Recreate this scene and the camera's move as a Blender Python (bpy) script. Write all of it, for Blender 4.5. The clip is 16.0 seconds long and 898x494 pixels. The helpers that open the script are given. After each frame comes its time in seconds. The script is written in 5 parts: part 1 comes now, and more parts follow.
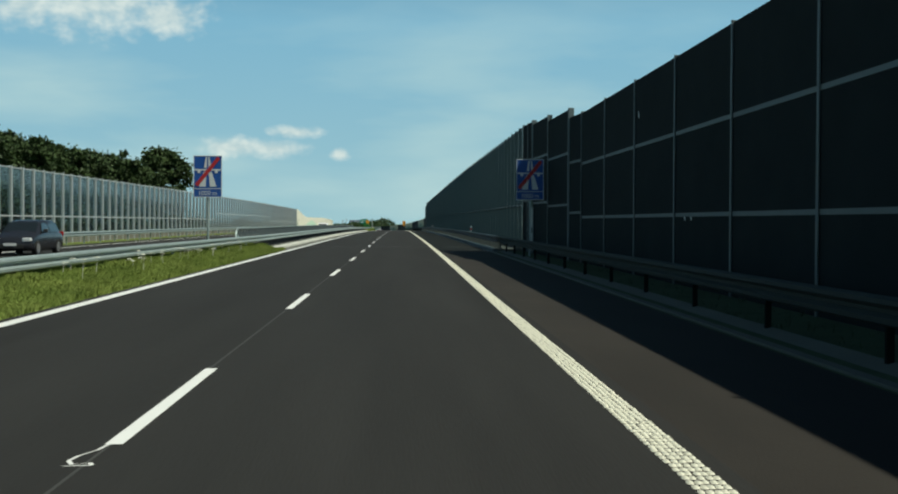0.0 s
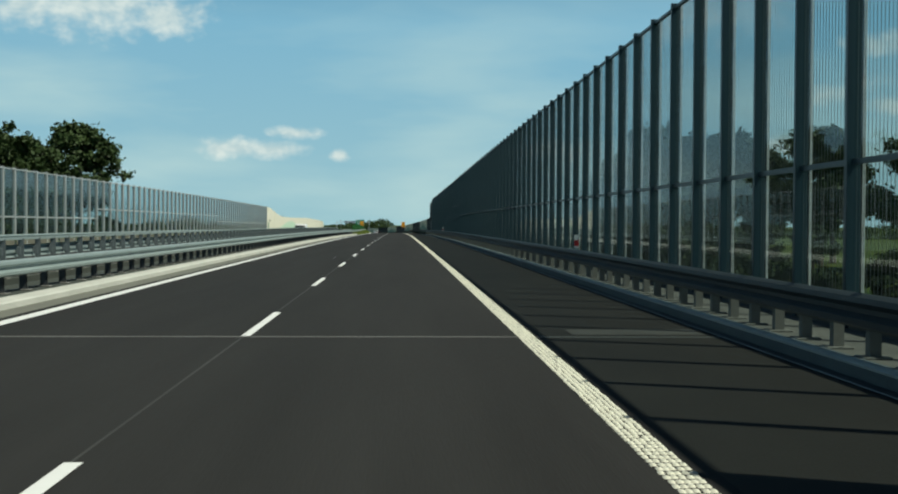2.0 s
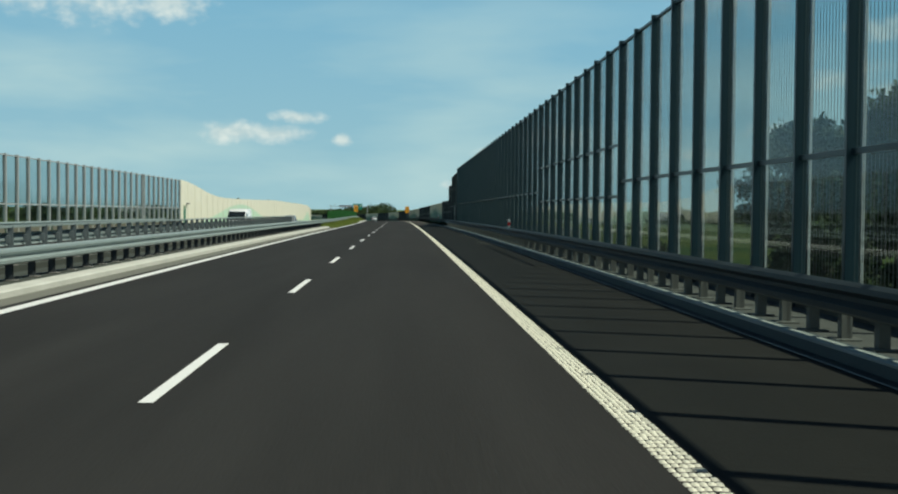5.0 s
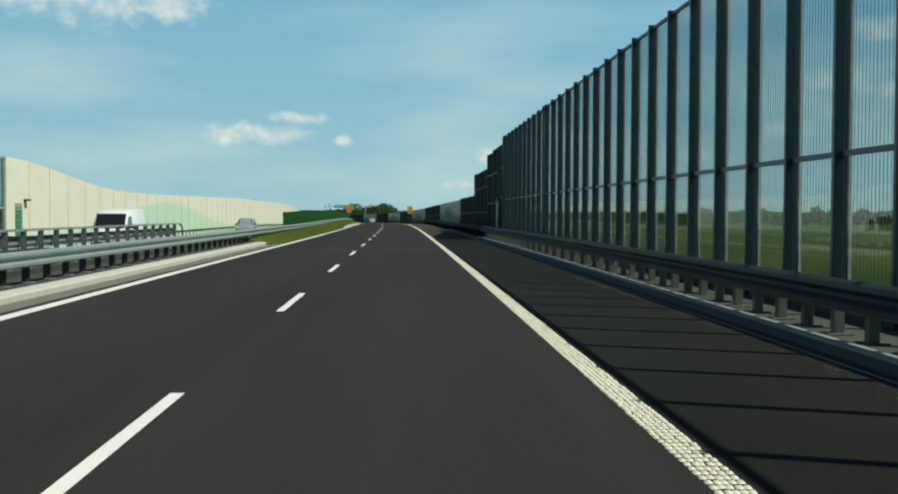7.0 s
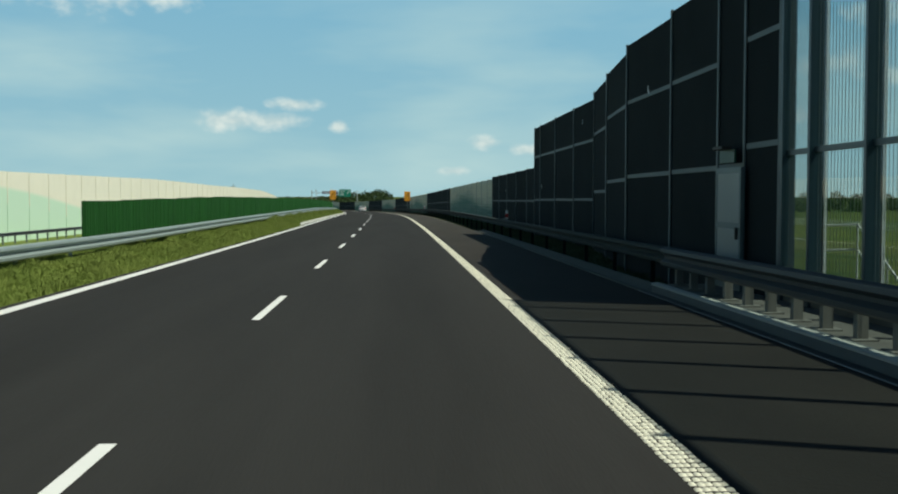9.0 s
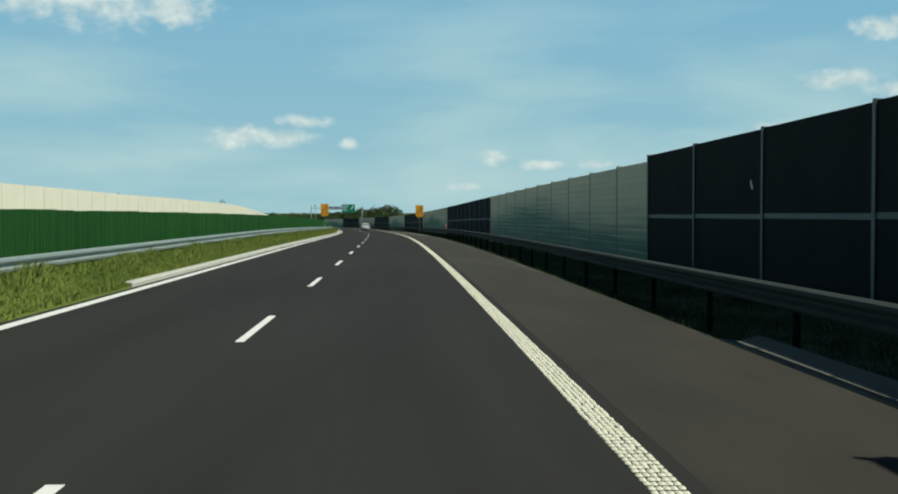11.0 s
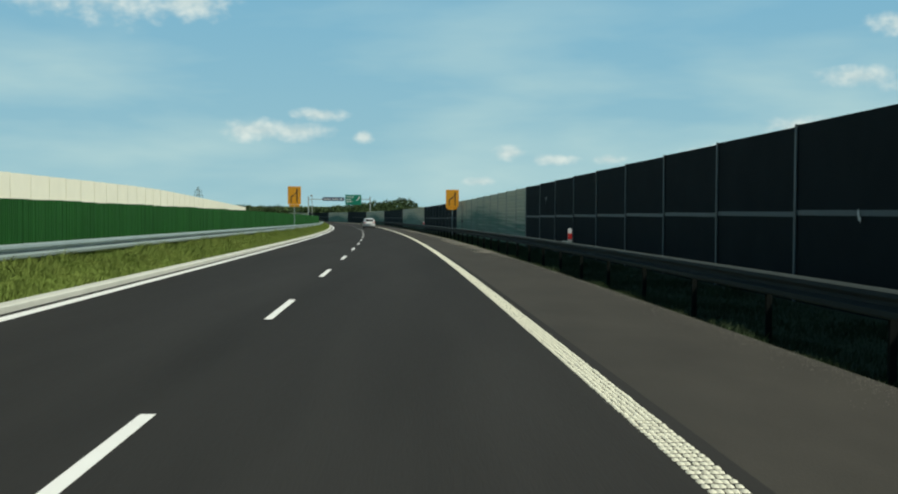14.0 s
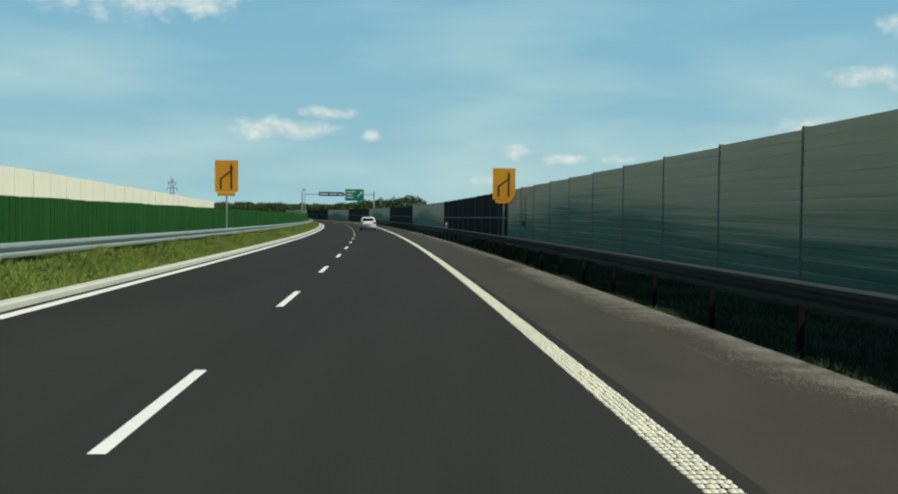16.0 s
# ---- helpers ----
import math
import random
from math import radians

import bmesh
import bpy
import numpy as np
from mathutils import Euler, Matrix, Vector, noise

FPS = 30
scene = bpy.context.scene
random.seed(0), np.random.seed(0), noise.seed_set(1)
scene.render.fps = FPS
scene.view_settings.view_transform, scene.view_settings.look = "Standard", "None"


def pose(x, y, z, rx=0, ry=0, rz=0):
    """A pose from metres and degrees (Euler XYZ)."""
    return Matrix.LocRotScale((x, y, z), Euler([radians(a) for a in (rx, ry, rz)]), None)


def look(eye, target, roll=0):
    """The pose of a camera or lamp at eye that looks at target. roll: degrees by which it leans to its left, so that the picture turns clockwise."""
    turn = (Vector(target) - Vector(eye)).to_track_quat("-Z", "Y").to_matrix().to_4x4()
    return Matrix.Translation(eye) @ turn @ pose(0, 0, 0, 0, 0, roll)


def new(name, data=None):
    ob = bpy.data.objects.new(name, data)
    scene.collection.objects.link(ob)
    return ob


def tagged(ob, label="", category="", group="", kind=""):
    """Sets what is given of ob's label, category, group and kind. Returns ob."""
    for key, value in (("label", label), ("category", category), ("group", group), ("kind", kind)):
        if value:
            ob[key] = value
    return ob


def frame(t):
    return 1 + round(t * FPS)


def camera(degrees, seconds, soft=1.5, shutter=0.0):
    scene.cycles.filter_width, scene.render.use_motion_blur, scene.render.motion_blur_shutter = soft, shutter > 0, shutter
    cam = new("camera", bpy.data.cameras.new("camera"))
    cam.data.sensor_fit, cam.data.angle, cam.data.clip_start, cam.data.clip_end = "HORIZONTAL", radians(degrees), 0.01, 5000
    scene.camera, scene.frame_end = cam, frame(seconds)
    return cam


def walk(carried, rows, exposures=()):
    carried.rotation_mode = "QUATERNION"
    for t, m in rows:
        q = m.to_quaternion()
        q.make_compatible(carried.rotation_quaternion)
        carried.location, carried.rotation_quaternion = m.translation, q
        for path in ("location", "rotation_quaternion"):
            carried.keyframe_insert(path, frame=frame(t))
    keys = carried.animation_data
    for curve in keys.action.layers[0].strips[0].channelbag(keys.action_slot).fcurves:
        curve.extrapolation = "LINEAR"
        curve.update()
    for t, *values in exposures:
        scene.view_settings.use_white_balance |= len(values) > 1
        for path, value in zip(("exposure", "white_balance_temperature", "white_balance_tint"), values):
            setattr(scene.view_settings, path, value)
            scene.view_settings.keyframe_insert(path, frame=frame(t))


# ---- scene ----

# ---- camera and its way -------------------------------------------------
# The road's own line: curvature and change of grade (1e-4 per metre) every 70 m.
KNOT = np.arange(0, 911, 70.0)
BEND = np.array([-0.212, 0.576, -0.267, 0.16, 1.291, 2.183, 3.327, 3.2, 4.11, 6.216, 7.272, 7.293, 7.293, 7.293]) * 1e-4
SAG = np.array([0.072, -0.12, -0.439, -0.462, 0.29, -1.137, -0.17, 0.308, 0.1, 0.051, 0.041, 0.035, 0.031, 0.029]) * 1e-4
RS = np.arange(-80, 1001, 2.0)


def _run(rate):
    v = np.interp(RS, KNOT, rate)
    v[RS < -20] = 0.0
    w = np.concatenate([[0], np.cumsum(v[1:] + v[:-1])])
    return w - w[np.argmin(abs(RS))]


def _way(step):
    w = np.concatenate([[0], np.cumsum((step[1:] + step[:-1]))])
    return w - w[np.argmin(abs(RS))]


RPSI, RGRADE = _run(BEND), _run(SAG)
RX, RY, RZ = _way(-np.sin(RPSI)), _way(np.cos(RPSI)), _way(RGRADE)


def rd(s, u, z=0.0):
    """Points of the world from road coordinates: s along the lane line, u to its right, z above the carriageway."""
    psi = np.interp(s, RS, RPSI)
    return np.stack([np.interp(s, RS, RX) + np.cos(psi) * u, np.interp(s, RS, RY) + np.sin(psi) * u, np.interp(s, RS, RZ) + z + 0 * psi], -1)


def spot(s, u, z=0.0, turn=0.0):
    """Pose of a thing that stands at road coordinates: its x points to the right, its y along the road."""
    x, y, h = rd(s, u, z)
    return pose(x, y, h, 0, 0, math.degrees(np.interp(s, RS, RPSI)) + turn)


# seconds, s, u, yaw, pitch, roll, height of the eye over the carriageway
VIEWS = [
    (0.0, 4.202, 1.908, -2.321, -1.260, 0.196, 1.493), (0.5, 17.397, 1.940, -2.371, -1.352, -0.197, 1.460), (1.0, 30.503, 1.970, -2.421, -1.367, 0.096, 1.506),
    (1.5, 44.031, 2.011, -2.373, -1.592, -0.102, 1.501), (2.0, 56.784, 1.994, -2.361, -1.205, 0.303, 1.489), (2.5, 69.830, 1.987, -2.192, -1.352, 0.460, 1.555),
    (3.0, 82.786, 1.921, -2.228, -0.892, 0.560, 1.480), (3.5, 95.715, 1.952, -2.265, -1.231, 0.520, 1.478), (6.0, 160.796, 1.914, -2.070, -2.011, 0.246, 1.548),
    (6.5, 173.524, 1.882, -1.961, -1.749, 0.073, 1.475), (7.0, 186.332, 1.853, -2.164, -1.945, 0.246, 1.504), (7.5, 198.950, 1.853, -2.415, -1.670, 0.282, 1.488),
    (8.0, 211.501, 1.860, -2.298, -1.650, 0.047, 1.462), (8.5, 223.916, 1.862, -2.201, -1.996, 0.345, 1.471), (9.0, 236.316, 1.896, -2.361, -2.614, 0.090, 1.602),
    (9.5, 248.594, 1.949, -2.424, -2.122, -0.415, 1.526), (10.0, 260.749, 2.046, -2.220, -1.710, -0.402, 1.552), (12.5, 320.462, 2.005, -1.524, -2.059, 0.121, 1.510),
    (13.0, 332.048, 1.974, -1.252, -1.709, -0.075, 1.470), (13.5, 343.754, 1.917, -1.128, -2.045, 0.091, 1.504), (14.0, 355.280, 1.872, -1.167, -2.110, 0.253, 1.493),
    (14.5, 366.669, 1.860, -1.166, -1.944, 0.467, 1.485), (15.0, 378.041, 1.848, -1.060, -2.054, 0.570, 1.484), (15.5, 389.455, 1.842, -0.915, -2.146, 0.456, 1.505),
    (16.0, 400.739, 1.827, -0.811, -2.174, 0.657, 1.492)]


def seen_from(s, u, yaw, pitch, roll, height):
    e = Vector(rd(s, u, height))
    a, b = radians(yaw), radians(pitch)
    return look(e, e + Vector((-math.sin(a) * math.cos(b), math.cos(a) * math.cos(b), math.sin(b))), roll)


cam = camera(42.1, 16.0, soft=2.1)
walk(cam, [(t, seen_from(*v)) for t, *v in VIEWS], exposures=[(0.0, 0.0, 6750, -1), (16.0, 0.0, 6750, -1)])

# ---- sky and sun ---------------------------------------------------------
# Shadows fall 0.67 m to the left and 0.26 m ahead for each metre of height.
SUN_WAY = Vector((-0.67, 0.26, -1.0)).normalized()
sun = new("sun", bpy.data.lights.new("sun", "SUN"))
sun.data.energy, sun.data.angle, sun.data.color = 5.0, radians(0.55), (1.0, 0.96, 0.88)
sun.matrix_world = SUN_WAY.to_track_quat("-Z", "Y").to_matrix().to_4x4()


def nd(tree, kind):
    return tree.nodes.new(kind)


def calc(tree, op, a, b=None, c=None, clamp=False):
    n = tree.nodes.new("ShaderNodeMath")
    n.operation, n.use_clamp = op, clamp
    for i, v in enumerate((a, b, c)):
        if v is None:
            continue
        if isinstance(v, (int, float)):
            n.inputs[i].default_value = v
        else:
            tree.links.new(v, n.inputs[i])
    return n.outputs[0]


def blend(tree, fac, a, b, mode="MIX"):
    n = tree.nodes.new("ShaderNodeMix")
    n.data_type, n.blend_type = "RGBA", mode
    for sock, v in ((n.inputs[0], fac), (n.inputs[6], a), (n.inputs[7], b)):
        if isinstance(v, (int, float)):
            sock.default_value = v
        elif isinstance(v, tuple):
            sock.default_value = (*v, 1.0)
        else:
            tree.links.new(v, sock)
    return n.outputs[2]


SKY_LIGHT = 0.05


def make_sky():
    world = bpy.data.worlds.new("world")
    scene.world = world
    world.use_nodes = True
    t = world.node_tree
    t.nodes.clear()
    sky = nd(t, "ShaderNodeTexSky")
    sky.sky_type, sky.sun_disc = "NISHITA", False
    sky.sun_elevation, sky.sun_rotation = radians(54.3), radians(111.2)
    sky.air_density, sky.dust_density, sky.ozone_density = 1.0, 0.6, 2.0
    at = nd(t, "ShaderNodeTexCoord").outputs["Generated"]
    xyz = nd(t, "ShaderNodeSeparateXYZ")
    t.links.new(at, xyz.inputs[0])
    # degrees to the left of straight ahead, and above the horizon
    left = calc(t, "MULTIPLY", calc(t, "ARCTAN2", calc(t, "MULTIPLY", xyz.outputs[0], -1.0), xyz.outputs[1]), 57.3)
    high = calc(t, "MULTIPLY", calc(t, "ARCSINE", xyz.outputs[2]), 57.3)
    flat = nd(t, "ShaderNodeCombineXYZ")
    t.links.new(left, flat.inputs[0])
    t.links.new(high, flat.inputs[1])

    def fluff(scale_x, scale_y, size, detail, rough, warp=0.0):
        m = nd(t, "ShaderNodeMapping")
        m.inputs["Scale"].default_value = (scale_x, scale_y, 1.0)
        t.links.new(flat.outputs[0], m.inputs[0])
        n = nd(t, "ShaderNodeTexNoise")
        n.noise_dimensions = "2D"
        n.inputs["Scale"].default_value, n.inputs["Detail"].default_value = size, detail
        n.inputs["Roughness"].default_value, n.inputs["Distortion"].default_value = rough, warp
        t.links.new(m.outputs[0], n.inputs[0])
        return n.outputs[0]

    puff = fluff(1.0, 1.35, 1.1, 2.0, 0.5)
    fine = fluff(1.0, 1.4, 3.0, 2.0, 0.45)
    puff = calc(t, "ADD", calc(t, "MULTIPLY", puff, 0.82), calc(t, "MULTIPLY", fine, 0.18))
    total, under = None, None
    # each small cumulus: degrees left, degrees high, half width, half height
    for az, el, w, h in ((8.0, 3.55, 1.9, 0.55), (6.3, 3.5, 1.9, 0.5), (5.2, 4.3, 1.35, 0.36), (8.8, 3.5, 0.9, 0.55), (3.0, 3.25, 0.5, 0.34), (14.7, 10.3, 5.3, 1.9), (11.4, 9.6, 2.2, 1.1), (17.6, 9.9, 2.2, 1.3),
                         (-4.1, 2.5, 0.85, 0.4), (-6.3, 2.15, 1.25, 0.32), (-8.9, 2.2, 0.9, 0.25), (-2.6, 1.1, 0.9, 0.25), (-20.4, 5.95, 1.9, 0.5),
                         (-23.0, 5.5, 1.6, 0.5), (-18.2, 3.7, 2.3, 0.5), (-22.5, 8.3, 2.0, 0.6), (22.4, 6.6, 1.2, 0.4), (30.0, 4.0, 4.0, 0.9), (-33.0, 4.5, 4.0, 1.0), (-14.0, 2.6, 1.5, 0.3)):
        dx = calc(t, "DIVIDE", calc(t, "SUBTRACT", left, az), w)
        dy = calc(t, "DIVIDE", calc(t, "SUBTRACT", high, el), h)
        far = calc(t, "SQRT", calc(t, "ADD", calc(t, "MULTIPLY", dx, dx), calc(t, "MULTIPLY", dy, dy)))
        one = calc(t, "SUBTRACT", 1.15, far)
        total = one if total is None else calc(t, "MAXIMUM", total, one)
    body = calc(t, "ADD", calc(t, "MULTIPLY", total, 1.15), calc(t, "MULTIPLY", calc(t, "SUBTRACT", puff, 0.5), 1.5))
    mask = nd(t, "ShaderNodeMapRange")
    mask.interpolation_type = "SMOOTHSTEP"
    mask.inputs["From Min"].default_value, mask.inputs["From Max"].default_value = -0.05, 1.25
    t.links.new(body, mask.inputs[0])
    mask = mask.outputs[0]
    mask = calc(t, "MULTIPLY", mask, calc(t, "MULTIPLY", calc(t, "ADD", total, 0.15), 6.0, clamp=True))
    veil_noise = fluff(0.075, 0.3, 1.0, 4.0, 0.5, 0.1)
    veil = calc(t, "MULTIPLY", calc(t, "SUBTRACT", veil_noise, 0.36), 2.8, clamp=True)
    lowband = calc(t, "MULTIPLY", calc(t, "SUBTRACT", 13.0, high), 0.12, clamp=True)
    veil = calc(t, "MULTIPLY", veil, calc(t, "MULTIPLY", lowband, 0.75))
    shade = calc(t, "MULTIPLY", calc(t, "SUBTRACT", puff, 0.38), 3.0, clamp=True)
    blue = blend(t, 1.0, sky.outputs[0], SKY_TINT, "MULTIPLY")
    # the lowest sky is bleached by haze, strongest at the horizon
    depth = calc(t, "DIVIDE", calc(t, "SUBTRACT", high, -1.0), 14.0, clamp=True)
    haze = blend(t, calc(t, "POWER", depth, 0.8), HAZE_LOW, HAZE_HIGH)
    blue = blend(t, calc(t, "DIVIDE", calc(t, "SUBTRACT", high, 9.5), 10.0, clamp=True), haze, blue)
    hazed = blend(t, veil, blue, VEIL)
    cloud = blend(t, shade, CLOUD_DARK, CLOUD_LIGHT)
    out = blend(t, calc(t, "MULTIPLY", mask, 0.85), hazed, cloud)
    bg = nd(t, "ShaderNodeBackground")
    bg.inputs[1].default_value = SKY_LIGHT
    t.links.new(out, bg.inputs[0])
    t.links.new(bg.outputs[0], nd(t, "ShaderNodeOutputWorld").inputs[0])


SKY_TINT = (0.5, 0.64, 0.7)
HAZE_LOW, HAZE_HIGH = (7.4, 11.4, 13.2), (3.6, 8.4, 13.0)
VEIL = (9.8, 13.2, 14.4)
CLOUD_DARK, CLOUD_LIGHT = (11.6, 13.4, 14.4), (15.2, 16.2, 16.6)
make_sky()

# ---- materials -----------------------------------------------------------


def surf(name, col, rough=0.6, metal=0.0, col2=None, scale=0.6, fine=30.0, vary=0.35, bump=0.0, spec=0.5, each=0.0, stretch=(1, 1, 1)):
    """A surface of two colours, mottled at a coarse and a fine scale (per metre), with relief."""
    m = bpy.data.materials.new(name)
    m.use_nodes = True
    t = m.node_tree
    p = t.nodes["Principled BSDF"]
    p.inputs["Roughness"].default_value, p.inputs["Metallic"].default_value = rough, metal
    p.inputs["Specular IOR Level"].default_value = spec
    col2 = col2 or tuple(c * 0.72 for c in col)
    where = nd(t, "ShaderNodeNewGeometry").outputs["Position"]
    mp = nd(t, "ShaderNodeMapping")
    mp.inputs["Scale"].default_value = stretch
    t.links.new(where, mp.inputs[0])

    def grain(size, detail):
        n = nd(t, "ShaderNodeTexNoise")
        n.inputs["Scale"].default_value, n.inputs["Detail"].default_value, n.inputs["Roughness"].default_value = size, detail, 0.62
        t.links.new(mp.outputs[0], n.inputs[0])
        return n.outputs[0]

    coarse, close = grain(scale, 4.0), grain(fine, 3.0)
    mix = calc(t, "ADD", calc(t, "MULTIPLY", calc(t, "SUBTRACT", coarse, 0.5), 2.2), calc(t, "MULTIPLY", calc(t, "SUBTRACT", close, 0.5), 1.4))
    mix = calc(t, "ADD", calc(t, "MULTIPLY", mix, vary), 0.5, clamp=True)
    c = blend(t, mix, col2, col)
    if each:
        r = nd(t, "ShaderNodeObjectInfo").outputs["Random"]
        c = blend(t, calc(t, "MULTIPLY", r, each), c, tuple(v * 0.55 for v in col))
    t.links.new(c, p.inputs["Base Color"])
    t.links.new(calc(t, "ADD", calc(t, "MULTIPLY", calc(t, "SUBTRACT", close, 0.5), 0.25), rough, clamp=True), p.inputs["Roughness"])
    if bump:
        b = nd(t, "ShaderNodeBump")
        b.inputs["Strength"].default_value, b.inputs["Distance"].default_value = bump, 0.01
        t.links.new(close, b.inputs["Height"])
        t.links.new(b.outputs[0], p.inputs["Normal"])
    return m


def minted(name, top, low):
    """Cream panels with mint hills painted along their foot, far apart."""
    m = surf(name, top, 0.8, vary=0.25)
    t = m.node_tree
    p = t.nodes["Principled BSDF"]
    old = p.inputs["Base Color"].links[0].from_socket
    sep, pos = nd(t, "ShaderNodeSeparateXYZ"), nd(t, "ShaderNodeSeparateXYZ")
    t.links.new(nd(t, "ShaderNodeTexCoord").outputs["Object"], sep.inputs[0])
    t.links.new(nd(t, "ShaderNodeNewGeometry").outputs["Position"], pos.inputs[0])
    wave = calc(t, "COSINE", calc(t, "MULTIPLY", calc(t, "SUBTRACT", pos.outputs[1], 296.0), 2 * math.pi / 170.0))
    hill = calc(t, "MULTIPLY", calc(t, "POWER", calc(t, "MAXIMUM", wave, 0.0), 2.3), 2.3)
    f = calc(t, "DIVIDE", calc(t, "SUBTRACT", sep.outputs[2], hill), 0.25, clamp=True)
    t.links.new(blend(t, f, low, old), p.inputs["Base Color"])
    return m


def wavy(name, top, low):
    """Painted slats: grey above teal, parted by a line that swings up and down along the wall; each slat a little streaked."""
    m = surf(name, top, 0.6, vary=0.25)
    t = m.node_tree
    p = t.nodes["Principled BSDF"]
    old = p.inputs["Base Color"].links[0].from_socket
    sep, pos = nd(t, "ShaderNodeSeparateXYZ"), nd(t, "ShaderNodeSeparateXYZ")
    t.links.new(nd(t, "ShaderNodeTexCoord").outputs["Object"], sep.inputs[0])
    where = nd(t, "ShaderNodeNewGeometry").outputs["Position"]
    t.links.new(where, pos.inputs[0])
    swing = calc(t, "COSINE", calc(t, "MULTIPLY", calc(t, "SUBTRACT", pos.outputs[1], 345.0), 2 * math.pi / 50.0))
    line = calc(t, "ADD", calc(t, "MULTIPLY", swing, 0.4), 1.75)
    mp = nd(t, "ShaderNodeMapping")
    mp.inputs["Scale"].default_value = (0.3, 0.12, 9.0)
    t.links.new(where, mp.inputs[0])
    n = nd(t, "ShaderNodeTexNoise")
    n.inputs["Scale"].default_value, n.inputs["Detail"].default_value = 1.0, 3.0
    t.links.new(mp.outputs[0], n.inputs[0])
    streak = calc(t, "SUBTRACT", n.outputs[0], 0.5)
    f = calc(t, "ADD", calc(t, "DIVIDE", calc(t, "SUBTRACT", sep.outputs[2], line), 1.0), calc(t, "ADD", calc(t, "MULTIPLY", streak, 1.6), 0.5), clamp=True)
    c = blend(t, f, low, old)
    c = blend(t, calc(t, "ADD", calc(t, "MULTIPLY", streak, 0.9), 0.06, clamp=True), c, (0.25, 0.36, 0.3))
    # light caught by the lips between the slats, painted pale in broken lengths
    lip = calc(t, "LESS_THAN", calc(t, "FRACT", calc(t, "ADD", calc(t, "DIVIDE", sep.outputs[2], 3.08 / 15), 0.06)), 0.12)
    lip_light = calc(t, "MULTIPLY", lip, calc(t, "ADD", calc(t, "MULTIPLY", streak, 2.4), 0.4, clamp=True))
    c = blend(t, calc(t, "MULTIPLY", lip_light, 0.55), c, (0.62, 0.64, 0.54))
    t.links.new(c, p.inputs["Base Color"])
    return m


def clear(name, tint, gloss=0.9, rough=0.02):
    """Clear sheet: lets light through with a tint and mirrors a little, more at a glancing view."""
    m = bpy.data.materials.new(name)
    m.use_nodes = True
    t = m.node_tree
    t.nodes.clear()
    tr = nd(t, "ShaderNodeBsdfTransparent")
    tr.inputs[0].default_value = (*tint, 1)
    gl = nd(t, "ShaderNodeBsdfGlossy")
    gl.inputs["Color"].default_value, gl.inputs["Roughness"].default_value = (0.9, 0.95, 1.0, 1), rough
    lw = nd(t, "ShaderNodeLayerWeight")
    lw.inputs[0].default_value = 0.5
    fr = calc(t, "ADD", calc(t, "MULTIPLY", calc(t, "POWER", lw.outputs["Facing"], 5.0), gloss), 0.04)
    mx = nd(t, "ShaderNodeMixShader")
    t.links.new(fr, mx.inputs[0])
    t.links.new(tr.outputs[0], mx.inputs[1])
    t.links.new(gl.outputs[0], mx.inputs[2])
    t.links.new(mx.outputs[0], nd(t, "ShaderNodeOutputMaterial").inputs[0])
    return m


ASPHALT = surf("asphalt", (0.0305, 0.0303, 0.0293), 0.86, col2=(0.0195, 0.0194, 0.0188), scale=0.8, fine=50, vary=0.85, bump=0.25, spec=0.12, stretch=(1, 0.07, 1))
SHOULDER = surf("shoulder_asphalt", (0.031, 0.027, 0.0225), 0.85, col2=(0.017, 0.015, 0.0128), scale=0.6, fine=50, vary=0.75, bump=0.25, spec=0.22, stretch=(1, 0.4, 1))


def paler_ahead(m, col, y0, y1):
    """Asphalt whose tone drifts towards col between y0 and y1 along the road."""
    t = m.node_tree
    p = t.nodes["Principled BSDF"]
    old = p.inputs["Base Color"].links[0].from_socket
    pos = nd(t, "ShaderNodeSeparateXYZ")
    t.links.new(nd(t, "ShaderNodeNewGeometry").outputs["Position"], pos.inputs[0])
    f = calc(t, "DIVIDE", calc(t, "SUBTRACT", pos.outputs[1], y0), y1 - y0, clamp=True)
    t.links.new(blend(t, calc(t, "MULTIPLY", f, 0.75), old, blend(t, 1.0, old, col, "MULTIPLY")), p.inputs["Base Color"])


paler_ahead(SHOULDER, (1.85, 2.0, 2.05), 258.0, 325.0)
SEAM = surf("seam", (0.05, 0.05, 0.047), 0.8, col2=(0.026, 0.026, 0.025), scale=0.25, vary=0.9)
DRIFT = surf("sand", (0.34, 0.325, 0.285), 0.95, col2=(0.12, 0.112, 0.098), scale=1.6, fine=14, vary=1.0)
DUST = surf("pale_dust", (0.08, 0.074, 0.064), 0.9, col2=(0.045, 0.04, 0.035), scale=1.5, vary=0.6)
PAINT = surf("road_paint", (0.76, 0.77, 0.76), 0.6, col2=(0.64, 0.65, 0.64), scale=2.0, fine=40, vary=0.4)
CREAM = surf("ribbed_paint", (0.7, 0.69, 0.57), 0.6, col2=(0.54, 0.53, 0.44), scale=1.5, fine=40, vary=0.45)
CONCRETE = surf("concrete", (0.16, 0.155, 0.13), 0.85, col2=(0.08, 0.08, 0.07), scale=1.2, fine=35, vary=0.5, bump=0.2)
